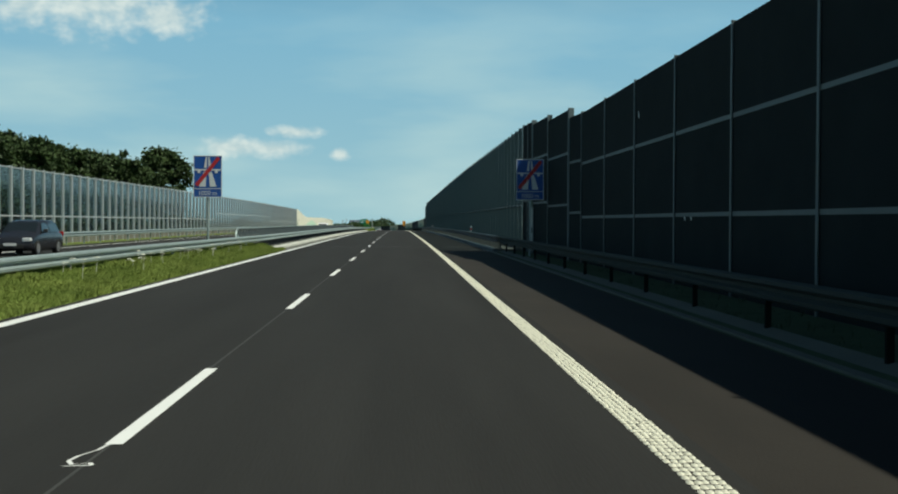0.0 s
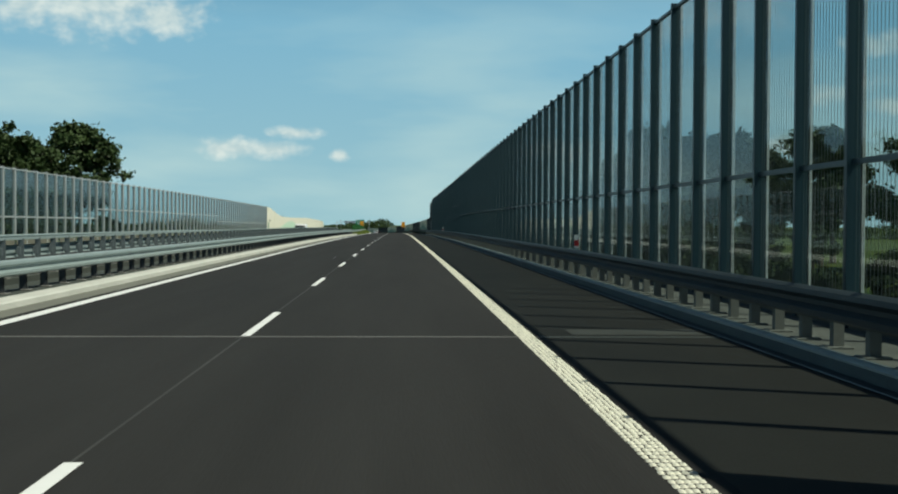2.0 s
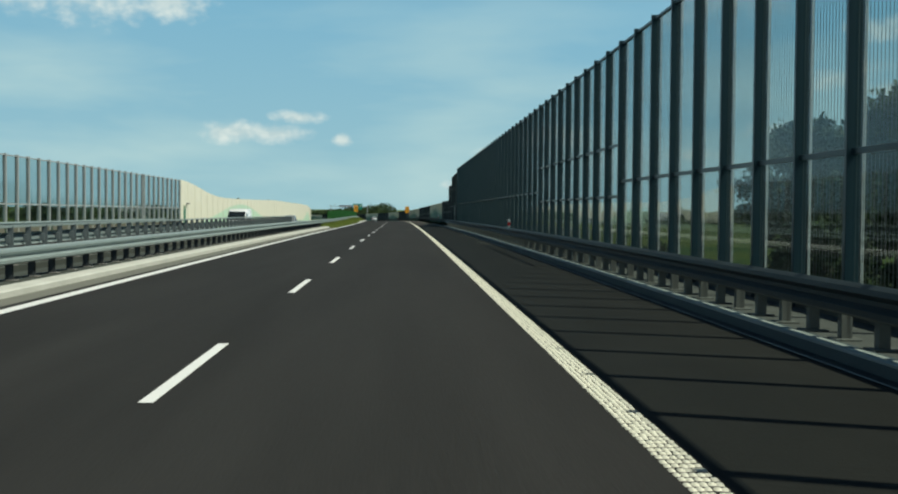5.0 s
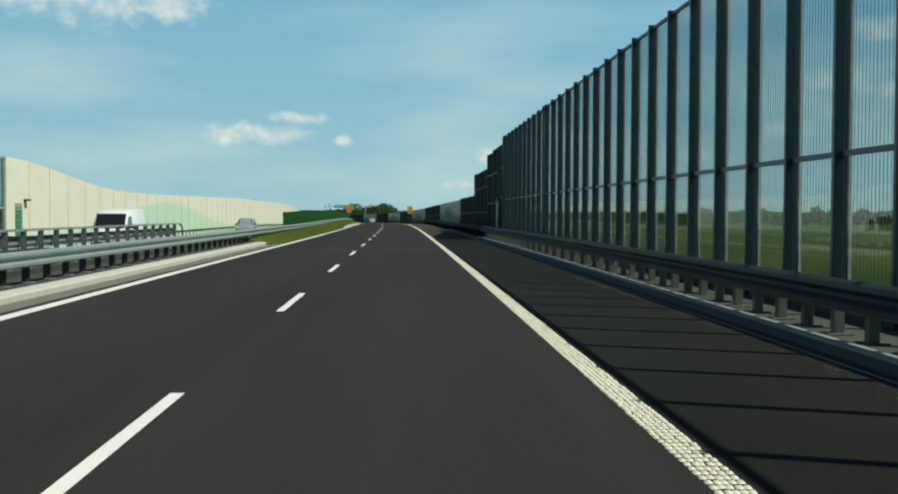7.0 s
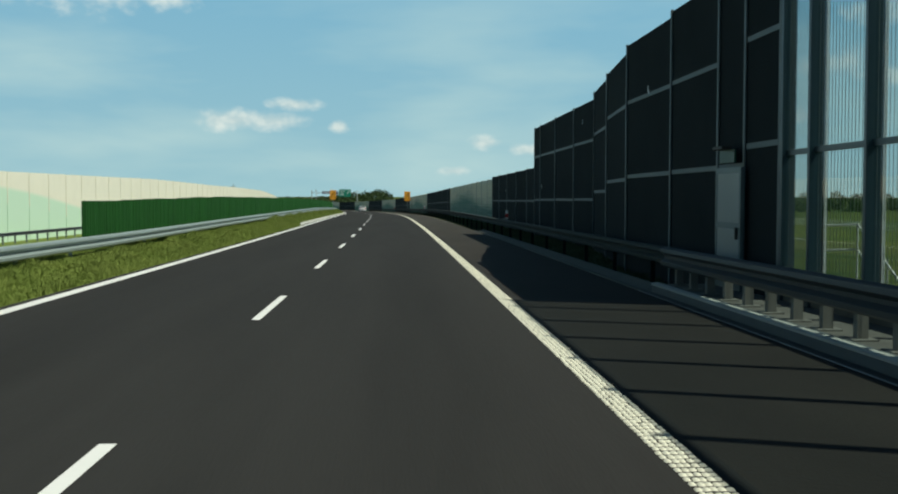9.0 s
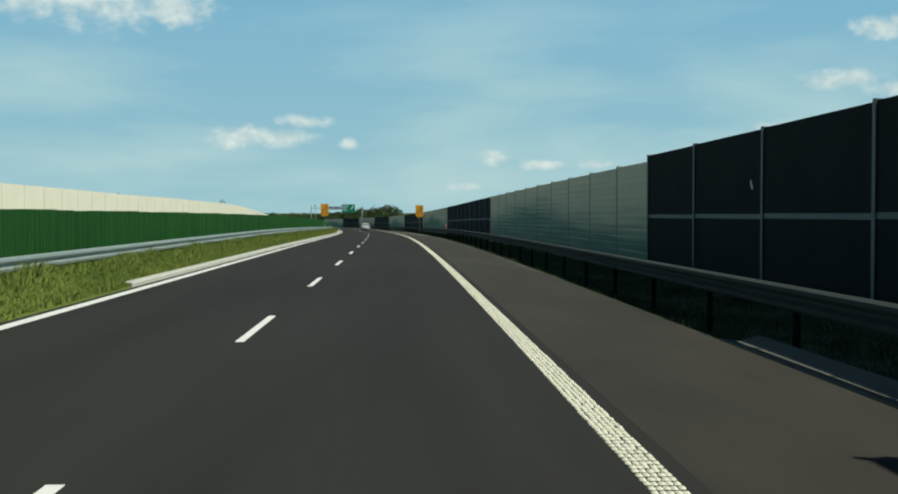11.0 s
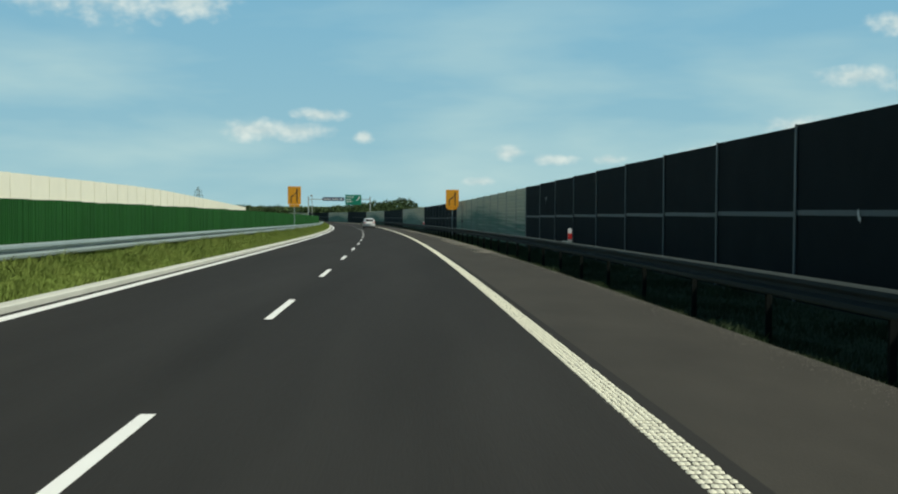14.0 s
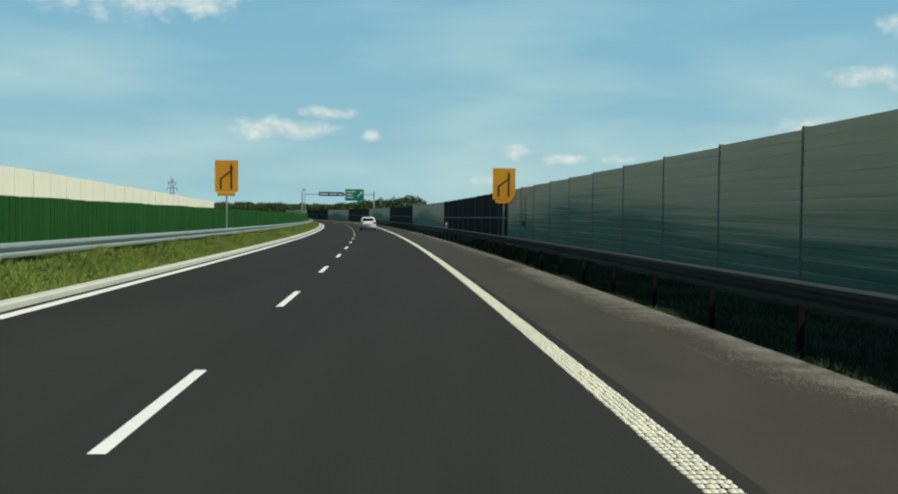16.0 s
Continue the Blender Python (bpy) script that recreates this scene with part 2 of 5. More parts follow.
PALE_KERB = surf("pale_kerb", (0.55, 0.555, 0.51), 0.85, col2=(0.36, 0.37, 0.33), scale=1.0, fine=35, vary=0.5, bump=0.2)
GUTTER = surf("gutter_concrete", (0.165, 0.168, 0.14), 0.85, col2=(0.1, 0.103, 0.085), scale=0.8, fine=30, vary=0.5)
GRATE = surf("drain_grate", (0.06, 0.065, 0.07), 0.5, 0.6)
ZINC = surf("galvanised_steel", (0.35, 0.42, 0.42), 0.5, 0.35, col2=(0.24, 0.3, 0.3), scale=1.5, fine=25, vary=0.45)
POST_ZINC = surf("post_steel", (0.145, 0.175, 0.185), 0.6, 0.15, col2=(0.1, 0.125, 0.132), scale=1.2, fine=20, vary=0.4)
KERB_GREY = surf("grey_kerb", (0.125, 0.145, 0.148), 0.8, col2=(0.075, 0.088, 0.09), scale=1.2, fine=30, vary=0.5, bump=0.2)
# posts near black: the shade below the barrier is in their colour
SHADE_POST = surf("shade_post_steel", (0.016, 0.019, 0.018), 0.9, 0.0, col2=(0.009, 0.011, 0.01), scale=1.5, fine=20, vary=0.5, spec=0.05)
# steel darkened for beams and posts seen on their shaded faces
DULL_SHADE_STEEL = surf("dull_shade_steel", (0.05, 0.06, 0.066), 0.6, 0.1, col2=(0.028, 0.034, 0.038), scale=1.2, fine=20, vary=0.5)
JOINT = surf("joint_strip", (0.2, 0.2, 0.19), 0.7, col2=(0.09, 0.09, 0.085), scale=0.8, vary=0.6)
# slab tone warmed and lifted for sun coming through the panes
WALK_SLAB = surf("sun_toned_walkway_slab", (0.15, 0.147, 0.128), 0.9, col2=(0.08, 0.079, 0.07), scale=1.2, fine=25, vary=0.6, bump=0.3)
# beige puts the sunlight on the rail posts into their colour
RAIL_POST = surf("sun_toned_rail_post", (0.2, 0.195, 0.175), 0.7, 0.05, col2=(0.12, 0.118, 0.105), scale=1.5, fine=20, vary=0.5)
# beam colour holds the noise barrier's shade
SHADE_BEAM = surf("shade_beam_steel", (0.05, 0.062, 0.06), 0.8, 0.0, col2=(0.03, 0.038, 0.037), scale=1.2, fine=20, vary=0.5, spec=0.2)
DARK_SLAB = surf("dark_mottled_slab", (0.05, 0.058, 0.047), 0.9, col2=(0.022, 0.028, 0.022), scale=1.2, fine=25, vary=0.6, bump=0.3)
COATED = surf("dark_coated_steel", (0.018, 0.046, 0.06), 0.4, 0.1, col2=(0.012, 0.032, 0.043), scale=1.2, fine=20, vary=0.4)
PALE_ZINC = surf("pale_post_steel", (0.42, 0.45, 0.46), 0.6, 0.2, scale=1.2, fine=20, vary=0.3)
BLACK_PANEL = surf("dark_absorbing_panel", (0.026, 0.0335, 0.0355), 0.95, col2=(0.015, 0.02, 0.0215), scale=0.9, fine=45, vary=0.5, bump=0.5, spec=0.12)
SLAT_PANEL = wavy("grey_to_teal_panel", (0.7, 0.64, 0.43), (0.018, 0.16, 0.1))
BEIGE_PANEL = minted("beige_and_mint_panel", (0.84, 0.82, 0.68), (0.5, 0.68, 0.53))
HEDGE_PANEL = surf("dark_green_slat", (0.012, 0.082, 0.013), 0.7, col2=(0.007, 0.05, 0.009), scale=1.0, fine=12, vary=0.6, each=0.2, spec=0.25)
GLASS = clear("clear_panel", (0.75, 0.805, 0.8), 0.4)
GLASS_FAR = clear("hazy_panel", (0.73, 0.79, 0.79), 0.6, 0.1)
FILAMENT = surf("dark_filament", (0.1, 0.12, 0.125), 0.6)
# verge earth, its tone set for the barrier's shade
SHADE_SOIL = surf("shade_toned_soil", (0.13, 0.165, 0.09), 0.95, col2=(0.075, 0.1, 0.055), scale=0.9, fine=14, vary=0.7, bump=0.6, spec=0.05)
GRASS_SOIL = surf("verge_turf", (0.15, 0.19, 0.046), 0.95, col2=(0.11, 0.15, 0.034), scale=0.8, fine=14, vary=0.7, bump=0.6, spec=0.1)
FIELD = surf("field", (0.1, 0.115, 0.026), 0.95, col2=(0.024, 0.056, 0.012), scale=0.03, fine=0.3, vary=1.5, spec=0.1)
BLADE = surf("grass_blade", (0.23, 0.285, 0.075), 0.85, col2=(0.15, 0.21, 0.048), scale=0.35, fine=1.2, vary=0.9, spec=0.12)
# darker copy of the blade colour, for grass shaded by the barrier
SHADE_BLADE = surf("shade_toned_blade", (0.075, 0.105, 0.055), 0.95, col2=(0.05, 0.072, 0.038), scale=0.5, fine=3, vary=0.8, spec=0.1)
UMBEL = surf("white_umbel", (0.75, 0.75, 0.66), 0.8)
BARK = surf("bark", (0.13, 0.1, 0.075), 0.9, scale=3, fine=20, bump=0.5)
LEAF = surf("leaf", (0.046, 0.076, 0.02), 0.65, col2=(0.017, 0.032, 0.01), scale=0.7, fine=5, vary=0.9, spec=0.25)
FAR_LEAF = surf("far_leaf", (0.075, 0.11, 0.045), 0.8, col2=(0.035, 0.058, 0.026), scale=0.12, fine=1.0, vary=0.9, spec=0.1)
SIGN_BLUE = surf("sign_blue", (0.012, 0.085, 0.36), 0.4, vary=0.15)
SIGN_WHITE = surf("sign_white", (0.72, 0.74, 0.74), 0.4, vary=0.15)
SIGN_RED = surf("sign_red", (0.5, 0.02, 0.02), 0.4, vary=0.15)
SIGN_AMBER = surf("sign_amber", (0.78, 0.34, 0.015), 0.45, col2=(0.66, 0.28, 0.01), vary=0.2)
SIGN_GREEN = surf("sign_green", (0.0, 0.19, 0.12), 0.4, vary=0.15)
SIGN_NAVY = surf("sign_navy", (0.05, 0.07, 0.14), 0.5, vary=0.15)
SIGN_DARK = surf("sign_black", (0.02, 0.02, 0.02), 0.5)
DOOR_GREY = surf("door_panel", (0.33, 0.35, 0.34), 0.5, vary=0.35)
DOOR_FRAME = surf("door_frame", (0.16, 0.2, 0.21), 0.5, 0.3)
EXIT_GREEN = surf("exit_plate", (0.01, 0.08, 0.05), 0.5)
RUBBER = surf("tyre_rubber", (0.02, 0.02, 0.02), 0.85)
WHITE_CAR = surf("white_car_paint", (0.78, 0.79, 0.8), 0.25, vary=0.05)
DARK_CAR = surf("dark_car_paint", (0.02, 0.022, 0.028), 0.22, vary=0.05)
SILVER_CAR = surf("silver_car_paint", (0.42, 0.46, 0.5), 0.25, 0.4, vary=0.05)
CAR_GLASS = surf("tinted_car_glass", (0.015, 0.02, 0.022), 0.08, spec=0.9, vary=0.05)
TRIM_BLACK = surf("black_trim", (0.018, 0.018, 0.018), 0.6)
LAMP_RED = surf("red_lamp", (0.34, 0.012, 0.012), 0.2, vary=0.1)
LAMP_CLEAR = surf("clear_lamp", (0.75, 0.78, 0.8), 0.15, vary=0.1)
RIM = surf("alloy_rim", (0.45, 0.46, 0.47), 0.3, 0.7)

# ---- mesh helpers --------------------------------------------------------


def mesh_of(name, verts, faces, mat, smooth=False):
    me = bpy.data.meshes.new(name)
    me.from_pydata([tuple(v) for v in verts], [], [tuple(f) for f in faces])
    me.materials.append(mat)
    if smooth:
        me.polygons.foreach_set("use_smooth", [True] * len(me.polygons))
    me.update()
    return me


def bm_mesh(name, bm, mat, smooth=False):
    me = bpy.data.meshes.new(name)
    bmesh.ops.recalc_face_normals(bm, faces=bm.faces)
    bm.to_mesh(me)
    bm.free()
    me.materials.append(mat)
    if smooth:
        me.polygons.foreach_set("use_smooth", [True] * len(me.polygons))
    return me


def put(name, me, parent=None, m=None, label=""):
    ob = new(name, me)
    if parent is not None:
        ob.parent = parent
    if m is not None:
        ob.matrix_local = m
    return tagged(ob, label)


def part(name, bm, material, parent, label=""):
    return put(name, bm_mesh(name, bm, material), parent, None, label)


def thing(name, m, label, category, group="", kind=""):
    ob = new(name)
    ob.empty_display_size = 0.2
    ob.matrix_basis = m
    return tagged(ob, label, category, group, kind)


def box(bm, x0, x1, y0, y1, z0, z1, bevel=0.0, m=None):
    vs = [bm.verts.new((x, y, z)) for x in (x0, x1) for y in (y0, y1) for z in (z0, z1)]
    fs = [bm.faces.new([vs[i] for i in f]) for f in ((0, 1, 3, 2), (4, 6, 7, 5), (0, 4, 5, 1), (2, 3, 7, 6), (0, 2, 6, 4), (1, 5, 7, 3))]
    if bevel:
        es = list({e for f in fs for e in f.edges})
        bmesh.ops.bevel(bm, geom=es, offset=bevel, segments=1, affect="EDGES")
    if m is not None:
        bmesh.ops.transform(bm, matrix=m, verts=vs if not bevel else bm.verts)
    return bm


def boxes(*rows, bevel=0.0):
    bm = bmesh.new()
    for r in rows:
        b2 = bmesh.new()
        box(b2, *r, bevel=bevel)
        tmp = bpy.data.meshes.new("tmp")
        b2.to_mesh(tmp)
        b2.free()
        bm.from_mesh(tmp)
        bpy.data.meshes.remove(tmp)
    return bm


def prism(points, y0, y1):
    """A flat outline in x and z, given a thickness along y."""
    bm = bmesh.new()
    a = [bm.verts.new((x, y0, z)) for x, z in points]
    b = [bm.verts.new((x, y1, z)) for x, z in points]
    bm.faces.new(a)
    bm.faces.new(b[::-1])
    n = len(a)
    for i in range(n):
        bm.faces.new((a[i], b[i], b[(i + 1) % n], a[(i + 1) % n]))
    return bm


def rod(bm, p, q, r0, r1=None, n=8):
    p, q, r1 = Vector(p), Vector(q), r0 if r1 is None else r1
    t = (q - p).to_track_quat("Z", "Y").to_matrix()
    ring = [(math.cos(2 * math.pi * i / n), math.sin(2 * math.pi * i / n)) for i in range(n)]
    a = [bm.verts.new(p + t @ Vector((c * r0, s * r0, 0))) for c, s in ring]
    b = [bm.verts.new(q + t @ Vector((c * r1, s * r1, 0))) for c, s in ring]
    for i in range(n):
        bm.faces.new((a[i], a[(i + 1) % n], b[(i + 1) % n], b[i]))
    bm.faces.new(a[::-1])
    bm.faces.new(b)
    return bm


def sweep(name, outline, s0, s1, mat, step=2.0, closed=True, line=None, smooth=False, lift=None):
    """A cross-section of (u, z) carried along the road from s0 to s1. line(s) shifts it sideways, lift(s) upwards."""
    n = max(2, int(round(abs(s1 - s0) / step)) + 1)
    ss = np.linspace(s0, s1, n)
    off = np.zeros(n) if line is None else np.array([line(s) for s in ss])
    up = np.zeros(n) if lift is None else np.array([lift(s) for s in ss])
    cols = [rd(ss, off + u, z + up) for u, z in outline]
    k = len(outline)
    verts = np.stack(cols, 1).reshape(-1, 3)
    faces = []
    for i in range(n - 1):
        for j in range(k if closed else k - 1):
            a, b = i * k + j, i * k + (j + 1) % k
            faces.append((a, b, b + k, a + k))
    if closed:
        faces.append(tuple(range(k))[::-1])
        faces.append(tuple((n - 1) * k + j for j in range(k)))
    me = mesh_of(name, verts.tolist(), faces, mat, smooth)
    bm = bmesh.new()
    bm.from_mesh(me)
    bmesh.ops.recalc_face_normals(bm, faces=bm.faces)
    if not closed and sum(f.normal.z for f in bm.faces) < 0:
        bmesh.ops.reverse_faces(bm, faces=bm.faces)
    bm.to_mesh(me)
    bm.free()
    return me


def strip(name, u0, u1, s0, s1, mat, z=0.0, step=2.0, cols=1, lift=None):
    us = np.linspace(u0, u1, cols + 1)
    return sweep(name, [(u, z) for u in us], s0, s1, mat, step, closed=False, lift=lift)


def setting(name, me, label, category):
    return tagged(put(name, me), label, category, kind="structure")

# ---- ground, roads, decks --------------------------------------------------
S0, S1 = -70.0, 880.0
DECK0, DECK1 = 71.9, 234.0


def far_level(s):
    """Height of the oncoming carriageway against the near one: it lies lower beyond the bridge."""
    return float(np.interp(s, [236.0, 258.0], [0.0, -0.75]))



def make_ground():
    ys = np.concatenate([np.arange(-400, 1000, 40.0), [1100, 1300, 1700, 2400, 4500]])
    xs = np.array([-4500, -1500, -600, -300, -150, -80, -40, -10, 20, 60, 120, 300, 800, 2000, 4500.0])
    level = np.interp(ys, RY, RZ)
    verts = [(x, y, level[i] - 2.3 - 0.25 * math.sin(x * 0.021 + y * 0.013)) for i, y in enumerate(ys) for x in xs]
    k = len(xs)
    faces = [(i * k + j, i * k + j + 1, (i + 1) * k + j + 1, (i + 1) * k + j) for i in range(len(ys) - 1) for j in range(k - 1)]
    setting("ground", mesh_of("ground", verts, faces, FIELD), "flat green and yellow farm fields reaching the horizon", "ground")


make_ground()
road = setting("road", strip("road", -4.05, 3.9, S0, S1, ASPHALT, cols=4), "dark smooth asphalt carriageway with two lanes", "road")
shoulder = setting("pavement", strip("pavement", 3.9, 6.22, S0, S1, SHOULDER, cols=2), "brownish asphalt hard shoulder beside the carriageway", "road shoulder")
far_road = setting("road", strip("road", -18.0, -7.62, S0, S1, ASPHALT, cols=3, lift=far_level), "asphalt carriageway for oncoming traffic", "road")
for name, outline, a, b, mat, label in (
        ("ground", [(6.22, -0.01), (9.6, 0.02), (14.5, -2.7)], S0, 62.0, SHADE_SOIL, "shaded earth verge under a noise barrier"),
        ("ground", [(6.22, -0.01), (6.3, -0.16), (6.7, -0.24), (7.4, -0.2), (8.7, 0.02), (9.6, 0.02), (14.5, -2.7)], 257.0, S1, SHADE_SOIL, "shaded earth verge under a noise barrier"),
        ("ground", [(-7.6, -0.01), (-7.2, 0.3), (-6.0, 0.34), (-5.2, 0.2), (-4.35, 0.03), (-4.05, -0.01), (-4.06, -0.5), (-7.59, -0.5)], S0, 64.7, GRASS_SOIL, "grassy central reservation"),
        ("ground", [(-7.6, -0.01), (-7.3, 0.2), (-6.2, 0.28), (-5.4, 0.26), (-4.75, 0.15), (-4.36, 0.05), (-4.05, -0.01), (-4.06, -1.0), (-7.59, -1.0)], 241.6, 274.0, GRASS_SOIL, "grassy central reservation behind the bridge"),
        ("ground", [(-7.6, -0.01), (-7.3, 0.28), (-6.2, 0.38), (-5.4, 0.36), (-4.75, 0.18), (-4.36, 0.06), (-4.05, -0.01), (-4.06, -1.0), (-7.59, -1.0)], 274.0, 304.0, GRASS_SOIL, "grassy central reservation under a green screen"),
        ("ground", [(-7.6, -0.01), (-7.3, 0.4), (-6.2, 0.5), (-5.4, 0.46), (-4.75, 0.2), (-4.36, 0.06), (-4.05, -0.01), (-4.06, -1.0), (-7.59, -1.0)], 304.0, S1, GRASS_SOIL, "grassy central reservation"),
        ("ground", [(-26.0, -2.7), (-21.0, 0.03), (-18.0, -0.01)], S0, S1, GRASS_SOIL, "grass bank beside the far carriageway")):
    setting(name, sweep(name, outline, a, b, mat, 4.0, closed=outline[-1][1] <= -0.5, lift=far_level if outline[0][0] < -20 else None), label, "verge")
# bridge decks: gutter, kerb and walkway slab on both sides of the near deck, slab edge of the far deck
D0, D1 = 64.7, 241.6
setting("pavement", sweep("pavement", [(-4.05, -0.4), (-4.05, 0.004), (-4.55, 0.0), (-4.55, -0.4)], D0, D1, GUTTER), "grey concrete gutter strip along the carriageway", "gutter")
setting("pavement", sweep("pavement", [(-4.552, -0.4), (-4.552, 0.1), (-4.58, 0.125), (-4.95, 0.14), (-4.95, -0.4)], D0, D1, PALE_KERB), "pale concrete kerb on the bridge deck", "kerb")
setting("pavement", sweep("pavement", [(-4.952, -0.9), (-4.952, 0.12), (-6.25, 0.12), (-6.25, -0.9)], D0, D1, DARK_SLAB), "concrete bridge deck edge behind the kerb", "bridge deck")
setting("pavement", sweep("pavement", [(-7.62, -0.9), (-7.62, 0.12), (-7.1, 0.12), (-7.1, -0.9)], D0, D1, DARK_SLAB), "concrete edge of the neighbouring bridge deck", "bridge deck")
setting("pavement", sweep("pavement", [(6.22, -0.4), (6.22, 0.004), (6.46, -0.015), (6.46, -0.4)], 62.0, 257.0, GRATE), "dark drainage channel at the shoulder", "gutter")
setting("pavement", sweep("pavement", [(6.462, -0.4), (6.462, 0.1), (6.49, 0.13), (6.68, 0.135), (6.68, -0.4)], 62.0, 257.0, KERB_GREY), "bluish concrete kerb on the bridge deck", "kerb")
setting("pavement", sweep("pavement", [(6.682, -0.9), (6.682, 0.12), (8.45, 0.12), (8.45, -0.9)], 62.0, 257.0, WALK_SLAB), "concrete walkway slab under the guardrail", "bridge deck")
setting("pavement", sweep("pavement", [(6.3, -0.3), (6.3, 0.02), (6.65, -0.02), (6.98, 0.06), (6.98, -0.3)], S0, 62.0, GUTTER), "concrete drainage gutter beside the shoulder", "gutter")
setting("pavement", sweep("pavement", [(6.24, -0.35), (6.24, 0.02), (6.5, -0.03), (6.78, 0.05), (6.78, -0.35)], 257.0, 300.0, GUTTER), "concrete gutter between the shoulder and a guardrail", "gutter")
setting("pavement", sweep("pavement", [(-4.06, -0.3), (-4.06, 0.09), (-4.09, 0.11), (-4.33, 0.11), (-4.36, 0.09), (-4.36, -0.3)], 312.0, S1, PALE_KERB), "pale concrete kerb along the central reservation", "kerb")
# the kerb nose's sunlit line, laid on as a pale strip
setting("trim", sweep("trim", [(6.458, 0.105), (6.455, 0.13), (6.5, 0.146), (6.58, 0.15), (6.6, 0.136)], 62.0, 257.0, PALE_KERB, closed=False), "pale strip for the sunlit nose of the bridge kerb", "kerb edge")
setting("trim", strip("trim", 6.205, 6.235, 62.0, 257.0, PALE_KERB, 0.012), "pale sealing strip between shoulder and drain", "sealing strip")
for s in (DECK0, DECK1):
    put("expansion_joint", sweep("expansion_joint", [(u, 0.005) for u in (-4.04, 0.0, 6.2)], s - 0.05, s + 0.05, JOINT, 0.05, closed=False), road)
put("joint_patch", strip("joint_patch", 4.3, 6.1, DECK0 + 0.3, DECK0 + 1.1, DUST, 0.004, 0.4), shoulder)

def drift(s0, s1, seed, host, dense=1100, wide=1.0):
    """Pale grit washed against the outer edge of the shoulder, thinning inwards."""
    r = np.random.default_rng(seed)
    n = int((s1 - s0) * dense)
    s = r.uniform(s0, s1, n)
    reach = 0.12 + 0.05 * np.sin(s * 0.21) + 0.03 * np.sin(s * 0.9 + 1)
    u = 6.21 - np.minimum(r.exponential(np.maximum(reach, 0.03) * wide), 0.9)
    a = r.uniform(0, 6.28, n)
    size = r.uniform(0.003, 0.009, n)
    x, y = np.cos(a) * size, np.sin(a) * size
    v = np.stack([rd(s + y, u + x, 0.003), rd(s + x, u - y, 0.006), rd(s - y, u - x, 0.003), rd(s - x, u + y, 0.007)], 1).reshape(-1, 3)
    me = mesh_of("grit", v.tolist(), np.arange(4 * n).reshape(-1, 4).tolist(), DRIFT)
    tagged(put("grit", me, host), "pale sand and grit along the shoulder's edge", kind="stuff")


drift(318, 352, 1, shoulder, 250)
drift(352, 398, 4, shoulder, 150)
drift(398, 404, 5, shoulder, 700)
drift(404, 436, 2, shoulder, 7000, 2.0)
drift(436, 520, 6, shoulder, 2200, 1.6)
drift(188, 214, 3, shoulder, 400)

# painted lines
put("edge_line", strip("edge_line", -3.87, -3.63, S0, S1, PAINT, 0.005), road, None, "white painted edge line")
put("edge_line", strip("edge_line", -8.75, -8.55, S0, S1, PAINT, 0.005, lift=far_level), far_road)
put("edge_line", strip("edge_line", -16.35, -16.15, S0, S1, PAINT, 0.005, lift=far_level), far_road)
put("edge_line", strip("edge_line", 3.53, 3.77, 470.0, S1, CREAM, 0.005), road, None, "cream painted edge line")
put("lane_seam", strip("lane_seam", -0.035, -0.01, S0, 122.0, SEAM, 0.003), road)
for k in range(-5, 66):
    a = 12.0 * k
    near = put("lane_dash", strip("lane_dash", -0.06, 0.06, a, a + 4.0, PAINT, 0.006, 1.0), road)
for k in range(-5, 66):
    put("lane_dash", strip("lane_dash", -12.5, -12.38, 12.0 * k + 3, 12.0 * k + 7.0, PAINT, 0.006, 2.0, lift=far_level), far_road)

smear = [(12.05, -0.03), (11.8, -0.06), (11.62, -0.13), (11.47, -0.15), (11.36, -0.1), (11.4, 0.0), (11.33, 0.03), (11.31, -0.14)]
v = np.concatenate([[rd(a, u - 0.012, 0.004), rd(a + 0.02, u + 0.012, 0.004)] for a, u in smear])
put("paint_smear", mesh_of("paint_smear", v.tolist(), [(2 * i, 2 * i + 1, 2 * i + 3, 2 * i + 2) for i in range(len(smear) - 1)], PAINT), road, None, "thin smear of white paint")


